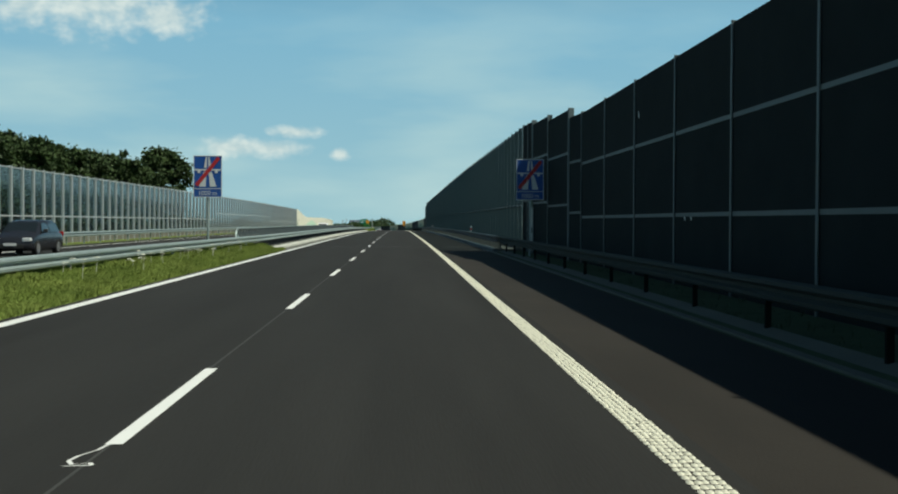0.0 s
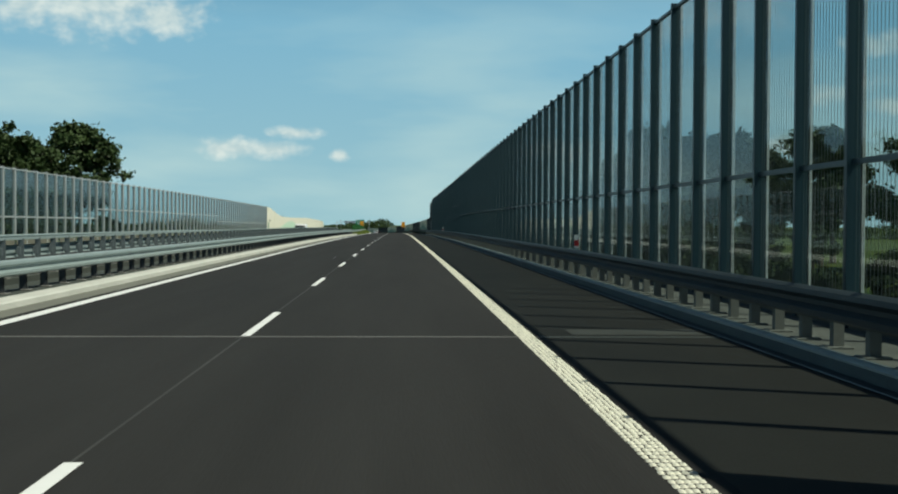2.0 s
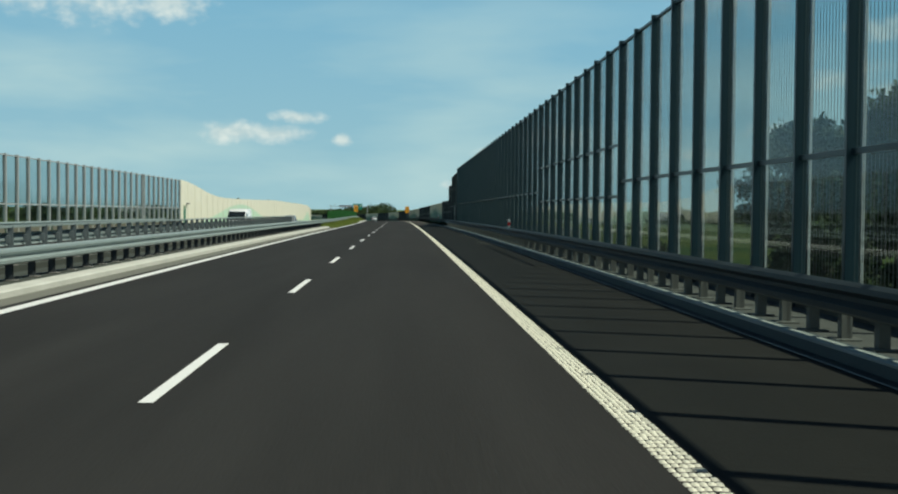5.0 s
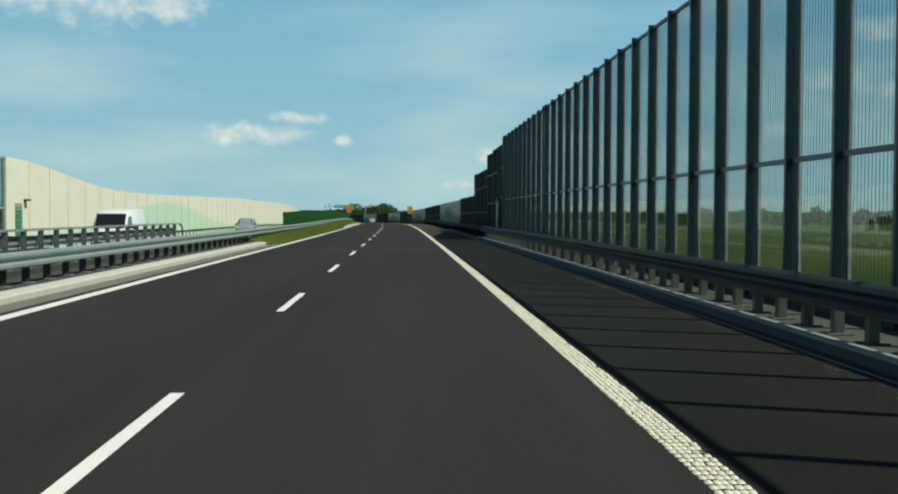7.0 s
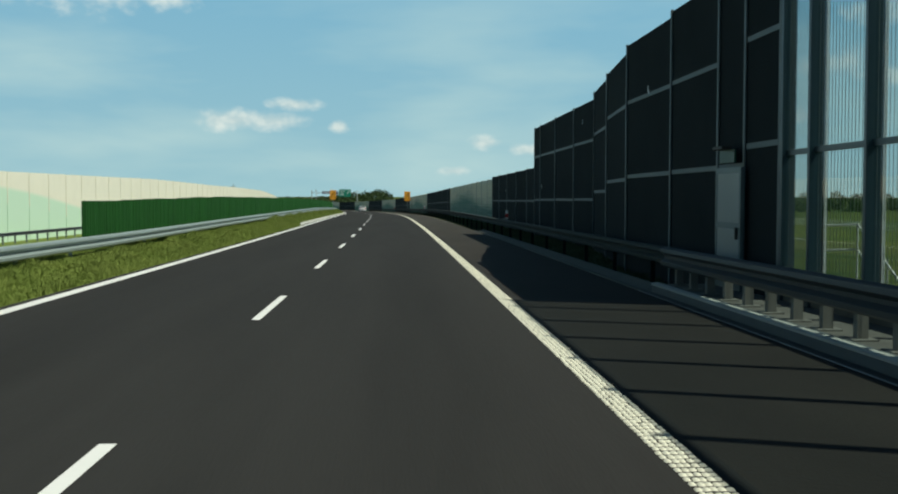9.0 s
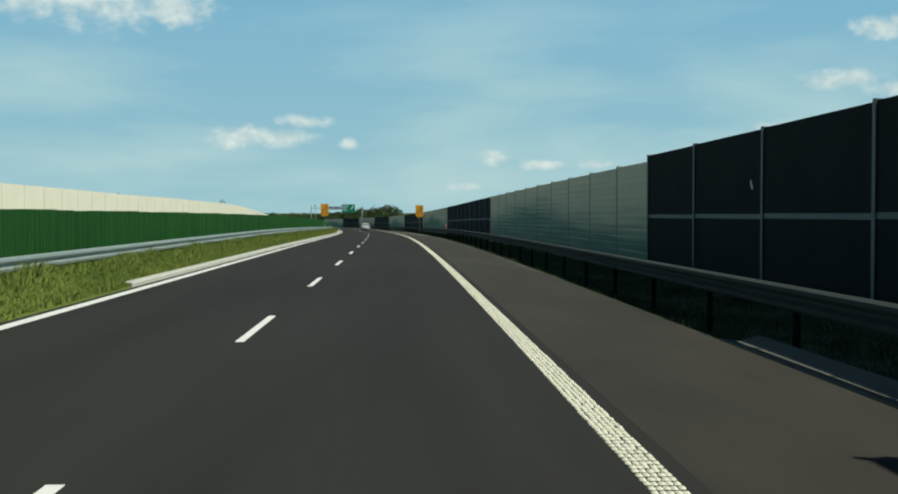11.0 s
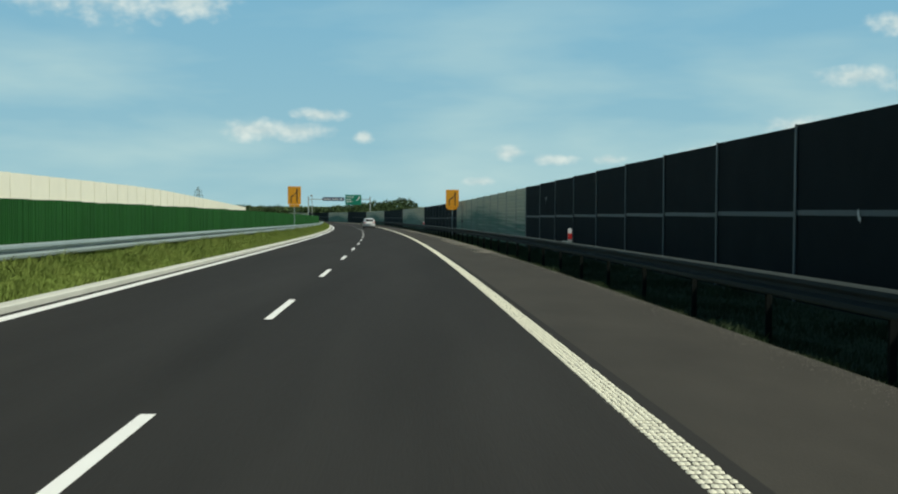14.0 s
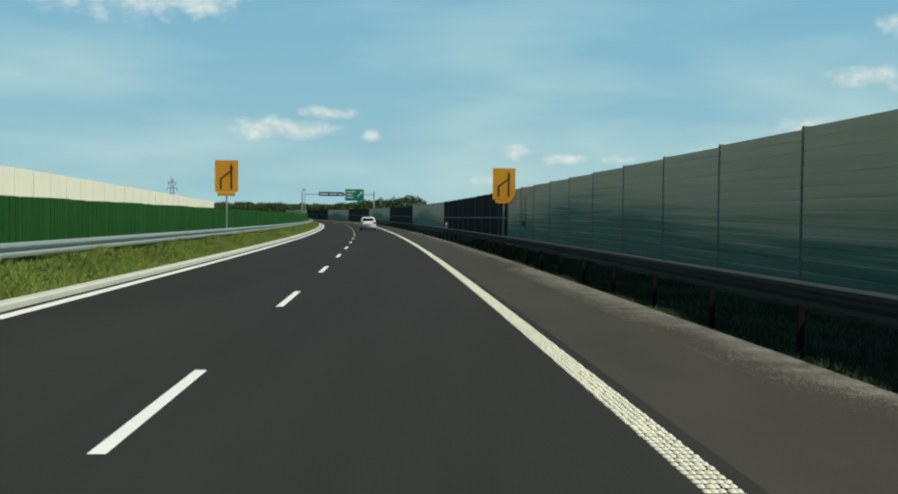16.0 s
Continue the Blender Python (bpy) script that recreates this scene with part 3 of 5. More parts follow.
def make_ribbed_line():
    """The profiled edge line: rows of small flat-topped lumps of paint."""
    rng = np.random.default_rng(3)
    ss = np.arange(-12.0, 470.0, 0.118)
    us = np.arange(5) * 0.046 - 0.092
    S, U = np.meshgrid(ss, us, indexing="ij")
    S = S + rng.normal(0, 0.004, S.shape)
    U = 3.65 + U + rng.normal(0, 0.003, S.shape)
    n = S.size
    S, U = S.ravel(), U.ravel()
    L = rng.uniform(0.031, 0.036, n)
    B = rng.uniform(0.0185, 0.021, n)
    corner = []
    for fx, fy, z in ((-1, -1, 0.002), (1, -1, 0.002), (1, 1, 0.002), (-1, 1, 0.002), (-0.72, -0.72, 0.012), (0.72, -0.72, 0.012), (0.72, 0.72, 0.012), (-0.72, 0.72, 0.012)):
        corner.append(rd(S + fy * L, U + fx * B, z))
    verts = np.stack(corner, 1).reshape(-1, 3)
    f = np.array([(4, 5, 6, 7), (0, 1, 5, 4), (1, 2, 6, 5), (2, 3, 7, 6), (3, 0, 4, 7)])
    faces = (np.arange(n)[:, None, None] * 8 + f[None]).reshape(-1, 4)
    me = bpy.data.meshes.new("ribbed_line")
    me.vertices.add(len(verts))
    me.vertices.foreach_set("co", verts.ravel())
    me.loops.add(faces.size)
    me.loops.foreach_set("vertex_index", faces.ravel())
    me.polygons.add(len(faces))
    me.polygons.foreach_set("loop_start", np.arange(0, faces.size, 4))
    me.update(calc_edges=True)
    me.materials.append(CREAM)
    tagged(put("ribbed_line", me, road), "cream profiled edge line of raised paint lumps", kind="stuff")


make_ribbed_line()

# ---- guardrails --------------------------------------------------------------
W_BEAM = [(0.0, 0.155), (0.02, 0.152), (0.08, 0.125), (0.088, 0.075), (0.014, 0.022), (0.01, -0.022), (0.088, -0.065), (0.08, -0.12), (0.02, -0.152), (0.0, -0.155),
          (-0.004, -0.15), (0.05, -0.11), (0.055, -0.08), (-0.008, -0.035), (-0.008, 0.035), (0.055, 0.08), (0.05, 0.11), (-0.004, 0.15)]


DEEP_BEAM = [(a * 1.15, b * 1.17) for a, b in W_BEAM]
SLIM_BEAM = [(a * 0.6, b * 0.62) for a, b in W_BEAM]


def upright(outline, height, mat, name="post"):
    """A section in x and y carried upwards."""
    bm = bmesh.new()
    a = [bm.verts.new((x, y, 0.0)) for x, y in outline]
    b = [bm.verts.new((x, y, height)) for x, y in outline]
    bm.faces.new(a)
    bm.faces.new(b[::-1])
    n = len(a)
    for i in range(n):
        bm.faces.new((a[i], b[i], b[(i + 1) % n], a[(i + 1) % n]))
    return bm_mesh(name, bm, mat)


def h_outline(d, w, f, t):
    return [(-d, -w), (-d + f, -w), (-d + f, -t), (d - f, -t), (d - f, -w), (d, -w), (d, w), (d - f, w), (d - f, t), (-d + f, t), (-d + f, w), (-d, w)]


def rail_post(height, mat, w=0.03):
    d = 0.06 if w > 0.03 else 0.04
    return upright([(-d, -w), (d, -w), (d, -w + 0.008), (-d + 0.008, -w + 0.008), (-d + 0.008, w - 0.008), (d, w - 0.008), (d, w), (-d, w)], height, mat)


FOOT_PLATE = bm_mesh("base_plate", boxes((-0.15, 0.15, -0.13, 0.13, 0.0, 0.025), bevel=0.006), RAIL_POST)


def guardrail(s0, s1, u, face, mid, gap, base, label, foot=False, handrail=0.0, step=4.0, steel=None, post_steel=None, beam=None):
    """A steel guardrail: W beam on posts. face: +1 if its front looks to the right, -1 to the left. u: its plan line, a number or a function of s."""
    at = u if callable(u) else (lambda s: u)
    high = mid if callable(mid) else (lambda s: mid)
    root = thing("guardrail", Matrix.Identity(4), label, "guardrail", "guardrails")
    put("beam", sweep("beam", [(face * a, b) for a, b in beam or W_BEAM], s0, s1, steel or ZINC, step, line=at, lift=high), root)
    up = max(handrail, high(s0) + (0.02 if beam is SLIM_BEAM else 0.13))
    me = rail_post(up - base, post_steel or ZINC, 0.03 if not foot else 0.04 if handrail else 0.06)
    block = bm_mesh("spacer", boxes((-0.06, 0.06, -0.05, 0.05, -0.1, 0.1), bevel=0.01), post_steel or ZINC)
    for s in np.arange(s0 + gap / 2, s1, gap):
        back = at(s) - face * 0.13
        put("post", me, root, spot(s, back, base + high(s) - high(s0)))
        if foot:
            put("base_plate", FOOT_PLATE, root, spot(s, back, base))
        if beam is not SLIM_BEAM:
            put("spacer", block, root, spot(s, at(s) - face * 0.08, high(s)))
    if handrail:
        back = at(s0) - face * 0.13
        put("handrail", sweep("handrail", [(-0.045, handrail - 0.03), (0.045, handrail - 0.03), (0.045, handrail + 0.03), (-0.045, handrail + 0.03)], s0 - 0.5, s1 + 0.5, ZINC, step, line=lambda s: back), root)
        for s, e in ((s0, -1), (s1, 1)):
            bm = rod(bmesh.new(), (0, 0, handrail), (0, e * 0.5, handrail - 0.12), 0.04)
            rod(bm, (0, e * 0.5, handrail - 0.12), (0, e * 1.0, base + 0.02), 0.04)
            put("end_bend", bm_mesh("end_bend", bm, ZINC), root, spot(s + e * 0.5, back))
    return root


# the three right-hand rails have shade mixed into their steel colours
guardrail(S0, 62.0, 6.8, -1, 0.6, 4.0, 0.0, "guardrail darkened for shade in front of a dark noise barrier", step=8.0, steel=SHADE_BEAM, post_steel=SHADE_POST)
guardrail(62.0, 257.0, 6.71, -1, 0.61, 1.0, 0.12, "bridge guardrail with a shade-darkened beam on closely set posts with base plates", True, step=4.0, beam=DEEP_BEAM, steel=DULL_SHADE_STEEL, post_steel=RAIL_POST)
guardrail(257.0, 620.0, 6.8, -1, 0.62, 4.0, -0.3, "guardrail and posts darkened for shade before a noise barrier", step=4.0, steel=SHADE_BEAM, post_steel=SHADE_POST)
guardrail(S0, D0, lambda s: float(np.interp(s, [40, 64.7], [-5.8, -5.25])), 1, 0.6, 4.0, 0.05, "galvanised guardrail on the grassy central reservation", step=8.0)
guardrail(D0, D1, -5.25, 1, 0.6, 1.33, 0.12, "sunlit galvanised bridge guardrail on dark posts behind a pale kerb", True, post_steel=DULL_SHADE_STEEL)
guardrail(70.5, 234.0, -7.4, -1, 0.74, 1.33, 0.12, "galvanised guardrail with handrail on dark posts, far bridge deck", True, handrail=1.05, post_steel=POST_ZINC)
guardrail(D1, 760.0, lambda s: float(np.interp(s, [241.6, 262], [-5.25, -5.5])), 1, lambda s: float(np.interp(s, [241.6, 267, 290, 353], [0.6, 0.58, 0.66, 0.77])), 4.0, 0.05, "sunlit guardrail on the grassy central reservation")
guardrail(237.0, 560.0, -18.3, 1, lambda s: far_level(s) + 0.56, 2.0, 0.0, "dull rail on close posts before the cream barrier", steel=DULL_SHADE_STEEL, post_steel=POST_ZINC, beam=SLIM_BEAM)
guardrail(S0, 236.0, -18.3, 1, 0.62, 4.0, 0.0, "galvanised guardrail along the far shoulder", step=8.0)

# ---- noise barriers --------------------------------------------------------------


def h_post(depth, width, height, mat, name="post"):
    return upright(h_outline(depth / 2, width / 2, 0.016, 0.008), height, mat, name)


def put_between(name, me, root, s0, u0, s1, u1, z=0.0, label="", tall=1.0):
    """Place a piece whose length lies along y from 0 to 1 m, between two plan points (scaled to the gap)."""
    a, b = rd(s0, u0, z), rd(s1, u1, z)
    d = b - a
    length = math.hypot(d[0], d[1])
    # upright sides, sloping with the road
    m = Matrix(((d[1] / length, d[0], 0, a[0]), (-d[0] / length, d[1], 0, a[1]), (0, d[2], tall, a[2]), (0, 0, 0, 1)))
    return put(name, me, root, m, label)


PANEL = {}


def dark_panel(h, rails):
    key = ("dark", h, rails)
    if key not in PANEL:
        PANEL[key] = bm_mesh("dark_panel", boxes((-0.06, 0.06, 0.0, 1.0, -0.35, h)), BLACK_PANEL)
        PANEL[key, "rail"] = [bm_mesh("rail", boxes((-0.075, 0.065, 0.0, 1.0, r - 0.045, r + 0.045)), POST_ZINC) for r in rails]
    return PANEL[key], PANEL[key, "rail"]


def dark_barrier(stops, h, rails, label, bays=None, box_posts=()):
    """Dark absorbing panels between slim steel posts. stops: plan points (s, u); bays: height and rails of each bay where they differ."""
    root = thing("noise_barrier", Matrix.Identity(4), label, "noise barrier", "noise barriers")
    bays = bays or [(h, rails)] * (len(stops) - 1)
    for (a, ua), (b, ub), (hh, rr) in zip(stops, stops[1:], bays):
        me, rail_meshes = dark_panel(hh, rr)
        put_between("panel", me, root, a, ua, b, ub)
        for r in rail_meshes:
            put_between("rail", r, root, a, ua, b, ub)
    for k, (a, ua) in enumerate(stops):
        top = max(bays[max(k - 1, 0)][0], bays[min(k, len(bays) - 1)][0]) + 0.04
        key = ("post", top, k in box_posts)
        if key not in PANEL:
            PANEL[key] = bm_mesh("post", boxes((-0.11, 0.11, -0.1, 0.1, 0.0, top + 0.3), bevel=0.012), POST_ZINC) if k in box_posts else h_post(0.2, 0.1, top + 0.3, POST_ZINC)
        put("post", PANEL[key], root, spot(a, ua, -0.3))
    return root


def slat_panel(h):
    if ("slat", h) not in PANEL:
        bm = bmesh.new()
        n = int(h / 0.2)
        pts = [(0.06, -0.35), (-0.06, -0.35)]
        for i in range(n):
            z = h * i / n
            p = h / n
            pts += [(-0.06, z + 0.006), (-0.07, z + 0.02), (-0.074, z + p * 0.5), (-0.07, z + p - 0.02), (-0.06, z + p - 0.006)]
        pts += [(0.06, h)]
        a = [bm.verts.new((x, 0, z)) for x, z in pts]
        b = [bm.verts.new((x, 1, z)) for x, z in pts]
        for i in range(len(pts)):
            j = (i + 1) % len(pts)
            bm.faces.new((a[i], b[i], b[j], a[j]))
        bm.faces.new(a)
        bm.faces.new(b[::-1])
        PANEL["slat", h] = bm_mesh("slat_panel", bm, SLAT_PANEL)
    return PANEL["slat", h]


def slat_barrier(stops, h, label):
    root = thing("noise_barrier", Matrix.Identity(4), label, "noise barrier", "noise barriers")
    me = slat_panel(h)
    pm = h_post(0.16, 0.1, h + 0.35, FILAMENT)
    for (a, ua), (b, ub) in zip(stops, stops[1:]):
        put_between("panel", me, root, a, ua, b, ub)
    for a, ua in stops[:-1]:
        put("post", pm, root, spot(a, ua, -0.3))
    return root


GLASS_H = 5.8
u_glass = lambda s: np.interp(s, [62.0, 253.6], [8.0, 7.72])


def clear_barrier(stops, h, rails, glass, post_mat, label, depth, width, filaments, odd=None, tall=None):
    """Clear panels with embedded dark filaments between broad steel posts."""
    root = thing("noise_barrier", Matrix.Identity(4), label, "noise barrier", "noise barriers")
    base = 0.12 if filaments else 0.0
    pane = bm_mesh("pane", boxes((-0.01, 0.01, 0.0, 1.0, 0.45, h - 0.06)), glass)
    foot = bm_mesh("plinth", boxes((-0.06, 0.06, 0.0, 1.0, 0.0, 0.45)), CONCRETE)
    rail = bm_mesh("rail", boxes((-0.03, 0.03, 0.0, 1.0, -0.04, 0.04)), post_mat)
    cap = bm_mesh("top_rail", boxes((-0.04, 0.04, 0.0, 1.0, h - 0.06, h)), post_mat)
    wires = None
    if filaments:
        wires = bm_mesh("filaments", boxes(*[(-0.003, 0.003, y - 0.0016, y + 0.0016, 0.45, h - 0.06) for y in np.arange(0.05, 1.0, 1.0 / 17)]), FILAMENT)
    pm = bm_mesh("post", boxes((-depth / 2, depth / 2, -width / 2, width / 2, 0.0, h + 0.06), bevel=0.008), post_mat)
    # white strip added for the sunlit edge of each post's flange
    trim = bm_mesh("edge_trim", boxes((-0.012, 0.028, -width / 2 - 0.01, -width / 2 + 0.03, 0.3, h)), SIGN_WHITE) if filaments else None
    grow = tall or (lambda s: 1.0)
    for (a, ua), (b, ub) in zip(stops, stops[1:]):
        wide = b - a > 1.0
        k = grow((a + b) / 2)
        put_between("pane", pane, root, a, ua, b, ub, base, tall=k)
        if wide:
            if wires:
                put_between("filaments", wires, root, a, ua, b, ub, base, tall=k)
        if trim and wide:
            put("edge_trim", trim, root, spot(a, ua + depth / 2 + 0.012, base) @ Matrix.Diagonal((1, 1, k, 1)))
        put_between("plinth", foot, root, a, ua, b, ub, base)
        put_between("top_rail", cap, root, a, ua, b, ub, base + h * (k - 1))
        here = rails if wide else (0.9, 1.9, 2.9, 3.9, 4.9)
        if odd and odd[0] < a < odd[1]:
            here = odd[2]
        for z in here:
            if z < h:
                put_between("rail", rail, root, a, ua, b, ub, base + z)
    for a, ua in stops:
        put("post", pm, root, spot(a, ua, base) @ Matrix.Diagonal((1, 1, grow(a), 1)))
    return root


def door(root, s, u, h=2.05, w=1.25):
    """Escape door in a dark barrier: frame, two glazed panels, handle, and a sign over it."""
    d = put("door", bm_mesh("door", boxes((-0.11, -0.06, 0, 0.09, 0, h), (-0.11, -0.06, w - 0.09, w, 0, h), (-0.11, -0.06, 0.09, w - 0.09, h - 0.1, h), (-0.11, -0.06, 0.09, w - 0.09, 1.02, 1.12),
                                          (-0.11, -0.06, 0.09, w - 0.09, 0.0, 0.1)), DOOR_FRAME), root, spot(s, u, 0.12), "escape door with two pale panels in a dark frame")
    for a, b in ((0.1, 1.02), (1.12, h - 0.1)):
        put("door_panel", bm_mesh("door_panel", boxes((-0.1, -0.07, 0.09, w - 0.09, a, b)), DOOR_GREY), d)
    put("handle", bm_mesh("handle", boxes((-0.16, -0.11, 0.12, 0.16, 0.85, 1.05), bevel=0.01), TRIM_BLACK), d)
    put("exit_plate", bm_mesh("exit_plate", boxes((-0.13, -0.1, 0.3, w - 0.3, h + 0.08, h + 0.3)), EXIT_GREEN), root, spot(s, u, 0.12))
    put("door_lamp", bm_mesh("door_lamp", boxes((-0.3, -0.13, 0.45, w - 0.45, h + 0.3, h + 0.36), bevel=0.01), TRIM_BLACK), root, spot(s, u, 0.12))


# right side, in the order of the drive
dark_barrier([(46.4 - 4.83 * k, 8.5) for k in range(22, -1, -1)], 5.44, (1.66, 3.6), "tall dark noise barrier of framed absorbing panels")
wing = dark_barrier([(46.42, 8.5), (48.7, 8.36), (54.1, 8.24), (58.75, 8.1), (60.4, 8.06), (61.95, 8.0)], 6.0, (), "dark noise barrier with an escape door at the bridge end",
                    [(5.46, (1.83, 3.74)), (5.8, (2.15, 4.13)), (6.03, (2.34, 4.4)), (6.2, (2.45,)), (6.2, (2.5, 4.5))], (1, 3))
door(wing, 58.05, 8.08, w=1.5)
glass_stops = [(s, float(u_glass(s))) for s in np.arange(62.0, 234.1, 2.0)] + [(234.75, float(u_glass(234.75)))] + [(s, float(u_glass(s))) for s in (*np.linspace(236.7, 252.35, 9), 253.5)]
clear_barrier(glass_stops, GLASS_H, (2.2,), GLASS, COATED, "tall clear noise barrier with striped panes between dark posts", 0.21, 0.1, True, odd=(164, 184, (1.8, 3.2)),
              tall=lambda s: float(np.interp(s, [62, 110, 190], [1.05, 1.05, 1.0])))
wing = dark_barrier([(253.62, 7.72), (255.4, 7.72), (257.0, 7.72), (260.6, 7.72), (265.3, 7.72), (270.4, 8.15), (275.0, 8.57)], 5.3, (2.1, 4.0), "dark noise barrier with an escape door where the bridge ends",
                    [(5.55, (2.5, 4.24)), (5.55, (2.2,)), (5.55, (2.2, 4.05)), (5.45, (2.2, 4.03)), (5.3, (2.15, 4.0)), (5.2, (1.9, 3.8))])
door(wing, 255.2, 7.63, w=1.5)
dark_barrier([(275.0, 8.57), (279.35, 8.57), (284.3, 8.57), (289.1, 8.57), (291.2, 8.57)], 5.0, (1.65, 3.65), "tall dark noise barrier of framed absorbing panels")
dark_barrier([(291.25, 8.7), (295.75, 8.73), (300.9, 8.75), (305.9, 8.75), (310.8, 8.75), (315.6, 8.75)], 3.2, (1.6,), "low dark noise barrier of framed absorbing panels")
slat_barriers = []
for k in range(11):
    a = 315.7 + 50.0 * k + (0.15 if k else 0.0)
    stops = [(a + 5.0 * i - (0.45 if 0 < i < 10 else 0.0), float(np.interp(a + 5.0 * i, [316, 366, 416], [8.79, 8.88, 8.92]))) for i in range(11)]
    if k % 2 == 0:
        slat_barriers.append(slat_barrier(stops, 3.08, "ribbed metal noise barrier fading from grey to teal"))
    else:
        dark_barrier(stops, 3.08, (1.55,), "low dark noise barrier of framed absorbing panels")
    if k == 2:
        gate = slat_barriers[-1]
        for y in (0.0, 1.3):
            put("gate_jamb", bm_mesh("gate_jamb", boxes((-0.1, -0.078, y - 0.03, y + 0.03, 0.0, 2.6)), FILAMENT), gate, spot(457.4, 8.8))
        put("gate_lock", bm_mesh("gate_lock", boxes((-0.14, -0.078, 0.25, 0.7, 1.15, 1.4), bevel=0.01), TRIM_BLACK), gate, spot(457.4, 8.8))


# pale scraps stuck to the dark panels
for s, u, z in ((36.2, 8.43, 4.35), (30.9, 8.43, 1.52), (30.3, 8.43, 1.52), (262.8, 7.64, 4.05), (288.6, 8.5, 2.15), (277.4, 8.5, 4.3), (408.0, 8.8, 2.25), (372.5, 8.78, 1.42), (306.5, 8.66, 2.1)):
    bm = prism([(-0.02, 0.0), (0.06, 0.05), (0.1, 0.16), (0.05, 0.2), (0.02, 0.1), (-0.05, 0.06)], -0.004, 0.004)
    bmesh.ops.rotate(bm, verts=bm.verts, matrix=Matrix.Rotation(radians(90), 3, "Z"))
    tagged(put("paper_scrap", bm_mesh("paper_scrap", bm, SIGN_WHITE), None, spot(s, u, z)), "small pale scrap stuck to a dark barrier panel", "scrap", "scraps on the barriers")

# far side
far_stops = [(s, -19.8) for s in np.arange(-60.0, 234.1, 2.0)] + [(234.7, -19.8)] + [(s, -19.8) for s in np.linspace(236.7, 250.7, 8)]
clear_barrier(far_stops, 4.45, (1.72,), GLASS_FAR, PALE_ZINC, "clear noise barrier with pale steel posts along the far carriageway", 0.2, 0.13, False, odd=(141, 197, (2.4,)))


def beige_barrier():
    root = thing("noise_barrier", Matrix.Identity(4), "sunlit cream concrete noise barrier with a faint mint pattern", "noise barrier", "noise barriers")
    top = lambda s: float(np.interp(s, [250, 256, 262, 268, 276, 290, 302, 328, 342, 382, 410, 427, 458, 472, 490, 520, 545, 575], [4.55, 4.4, 3.95, 3.5, 3.15, 3.12, 3.2, 3.4, 3.55, 3.65, 3.9, 4.0, 4.2, 4.2, 4.05, 3.8, 3.6, 3.45]))
    for s in np.arange(250.9, 571.0, 4.0):
        h0, h1 = top(s), top(s + 4.0)
        bm = bmesh.new()
        vs = [bm.verts.new((x, y, z)) for x in (-0.07, 0.07) for y, hh in ((0.012, h0), (0.988, h1)) for z in (-0.95, hh)]
        for f in ((0, 1, 3, 2), (4, 6, 7, 5), (0, 4, 5, 1), (2, 3, 7, 6), (0, 2, 6, 4), (1, 5, 7, 3)):
            bm.faces.new([vs[i] for i in f])
        put_between("panel", bm_mesh("panel", bm, BEIGE_PANEL), root, s, -19.8, s + 4.0, -19.8)
        put("post", h_post(0.2, 0.1, h0 + 0.84, BEIGE_PANEL), root, spot(s, -19.8, -0.85))
    return root


beige = beige_barrier()
put("door", bm_mesh("door", boxes((0.075, 0.12, 0.0, 1.1, 0.0, 2.0)), SLAT_PANEL), beige, spot(252.4, -19.8), "grey escape door")
put("door_lamp", bm_mesh("door_lamp", boxes((0.075, 0.35, 0.3, 0.8, 2.15, 2.25)), TRIM_BLACK), beige, spot(253.6, -19.8))


def hedge_screen():
    """Low dark green screen of upright slats along the central reservation."""
    root = thing("green_screen", Matrix.Identity(4), "low dark green slatted glare screen on the central reservation", "screen")
    meshes = []
    rng = random.Random(2)
    for v in range(6):
        # one folded sheet: broad ribs parted by narrow deep grooves
        n = 12
        lo, hi = [], []
        h = 1.36 + rng.uniform(-0.012, 0.012)
        bm = bmesh.new()
        for i in range(n):
            y, p, x = i / n, 1 / n, 0.06 + rng.uniform(-0.012, 0.012)
            lean = rng.uniform(-0.006, 0.006)
            for dx, f in ((-0.03, 0.0), (x - lean, 0.2), (x + 0.012, 0.5), (x + lean, 0.8), (-0.03, 1.0)):
                if i and f == 0.0:
                    continue
                dx = -0.03 if f in (0.0, 1.0) else dx
                lo.append(bm.verts.new((dx, y + f * p, -0.1)))
                hi.append(bm.verts.new((dx, y + f * p, h)))
        for j in range(len(lo) - 1):
            bm.faces.new((lo[j], lo[j + 1], hi[j + 1], hi[j]))
        back = [bm.verts.new((-0.04, y, z)) for y, z in ((0.0, -0.1), (1.0, -0.1), (1.0, h), (0.0, h))]
        bm.faces.new(back)
        bm.faces.new([*hi, back[2], back[3]])
        bm.faces.new((lo[0], hi[0], back[3], back[0]))
        bm.faces.new((lo[-1], hi[-1], back[2], back[1]))
        meshes.append(bm_mesh("panel", bm, HEDGE_PANEL))
    for k in range(260):
        a = 267.3 + 1.5 * k
        put_between("panel", meshes[(k * 5) % 6], root, a, -6.3, a + (1.02 if k in (59, 62) else 1.5), -6.3, float(np.interp(a, [267, 290, 370, 415], [0.22, 0.42, 0.46, 0.5])))
    return root


hedge_screen()


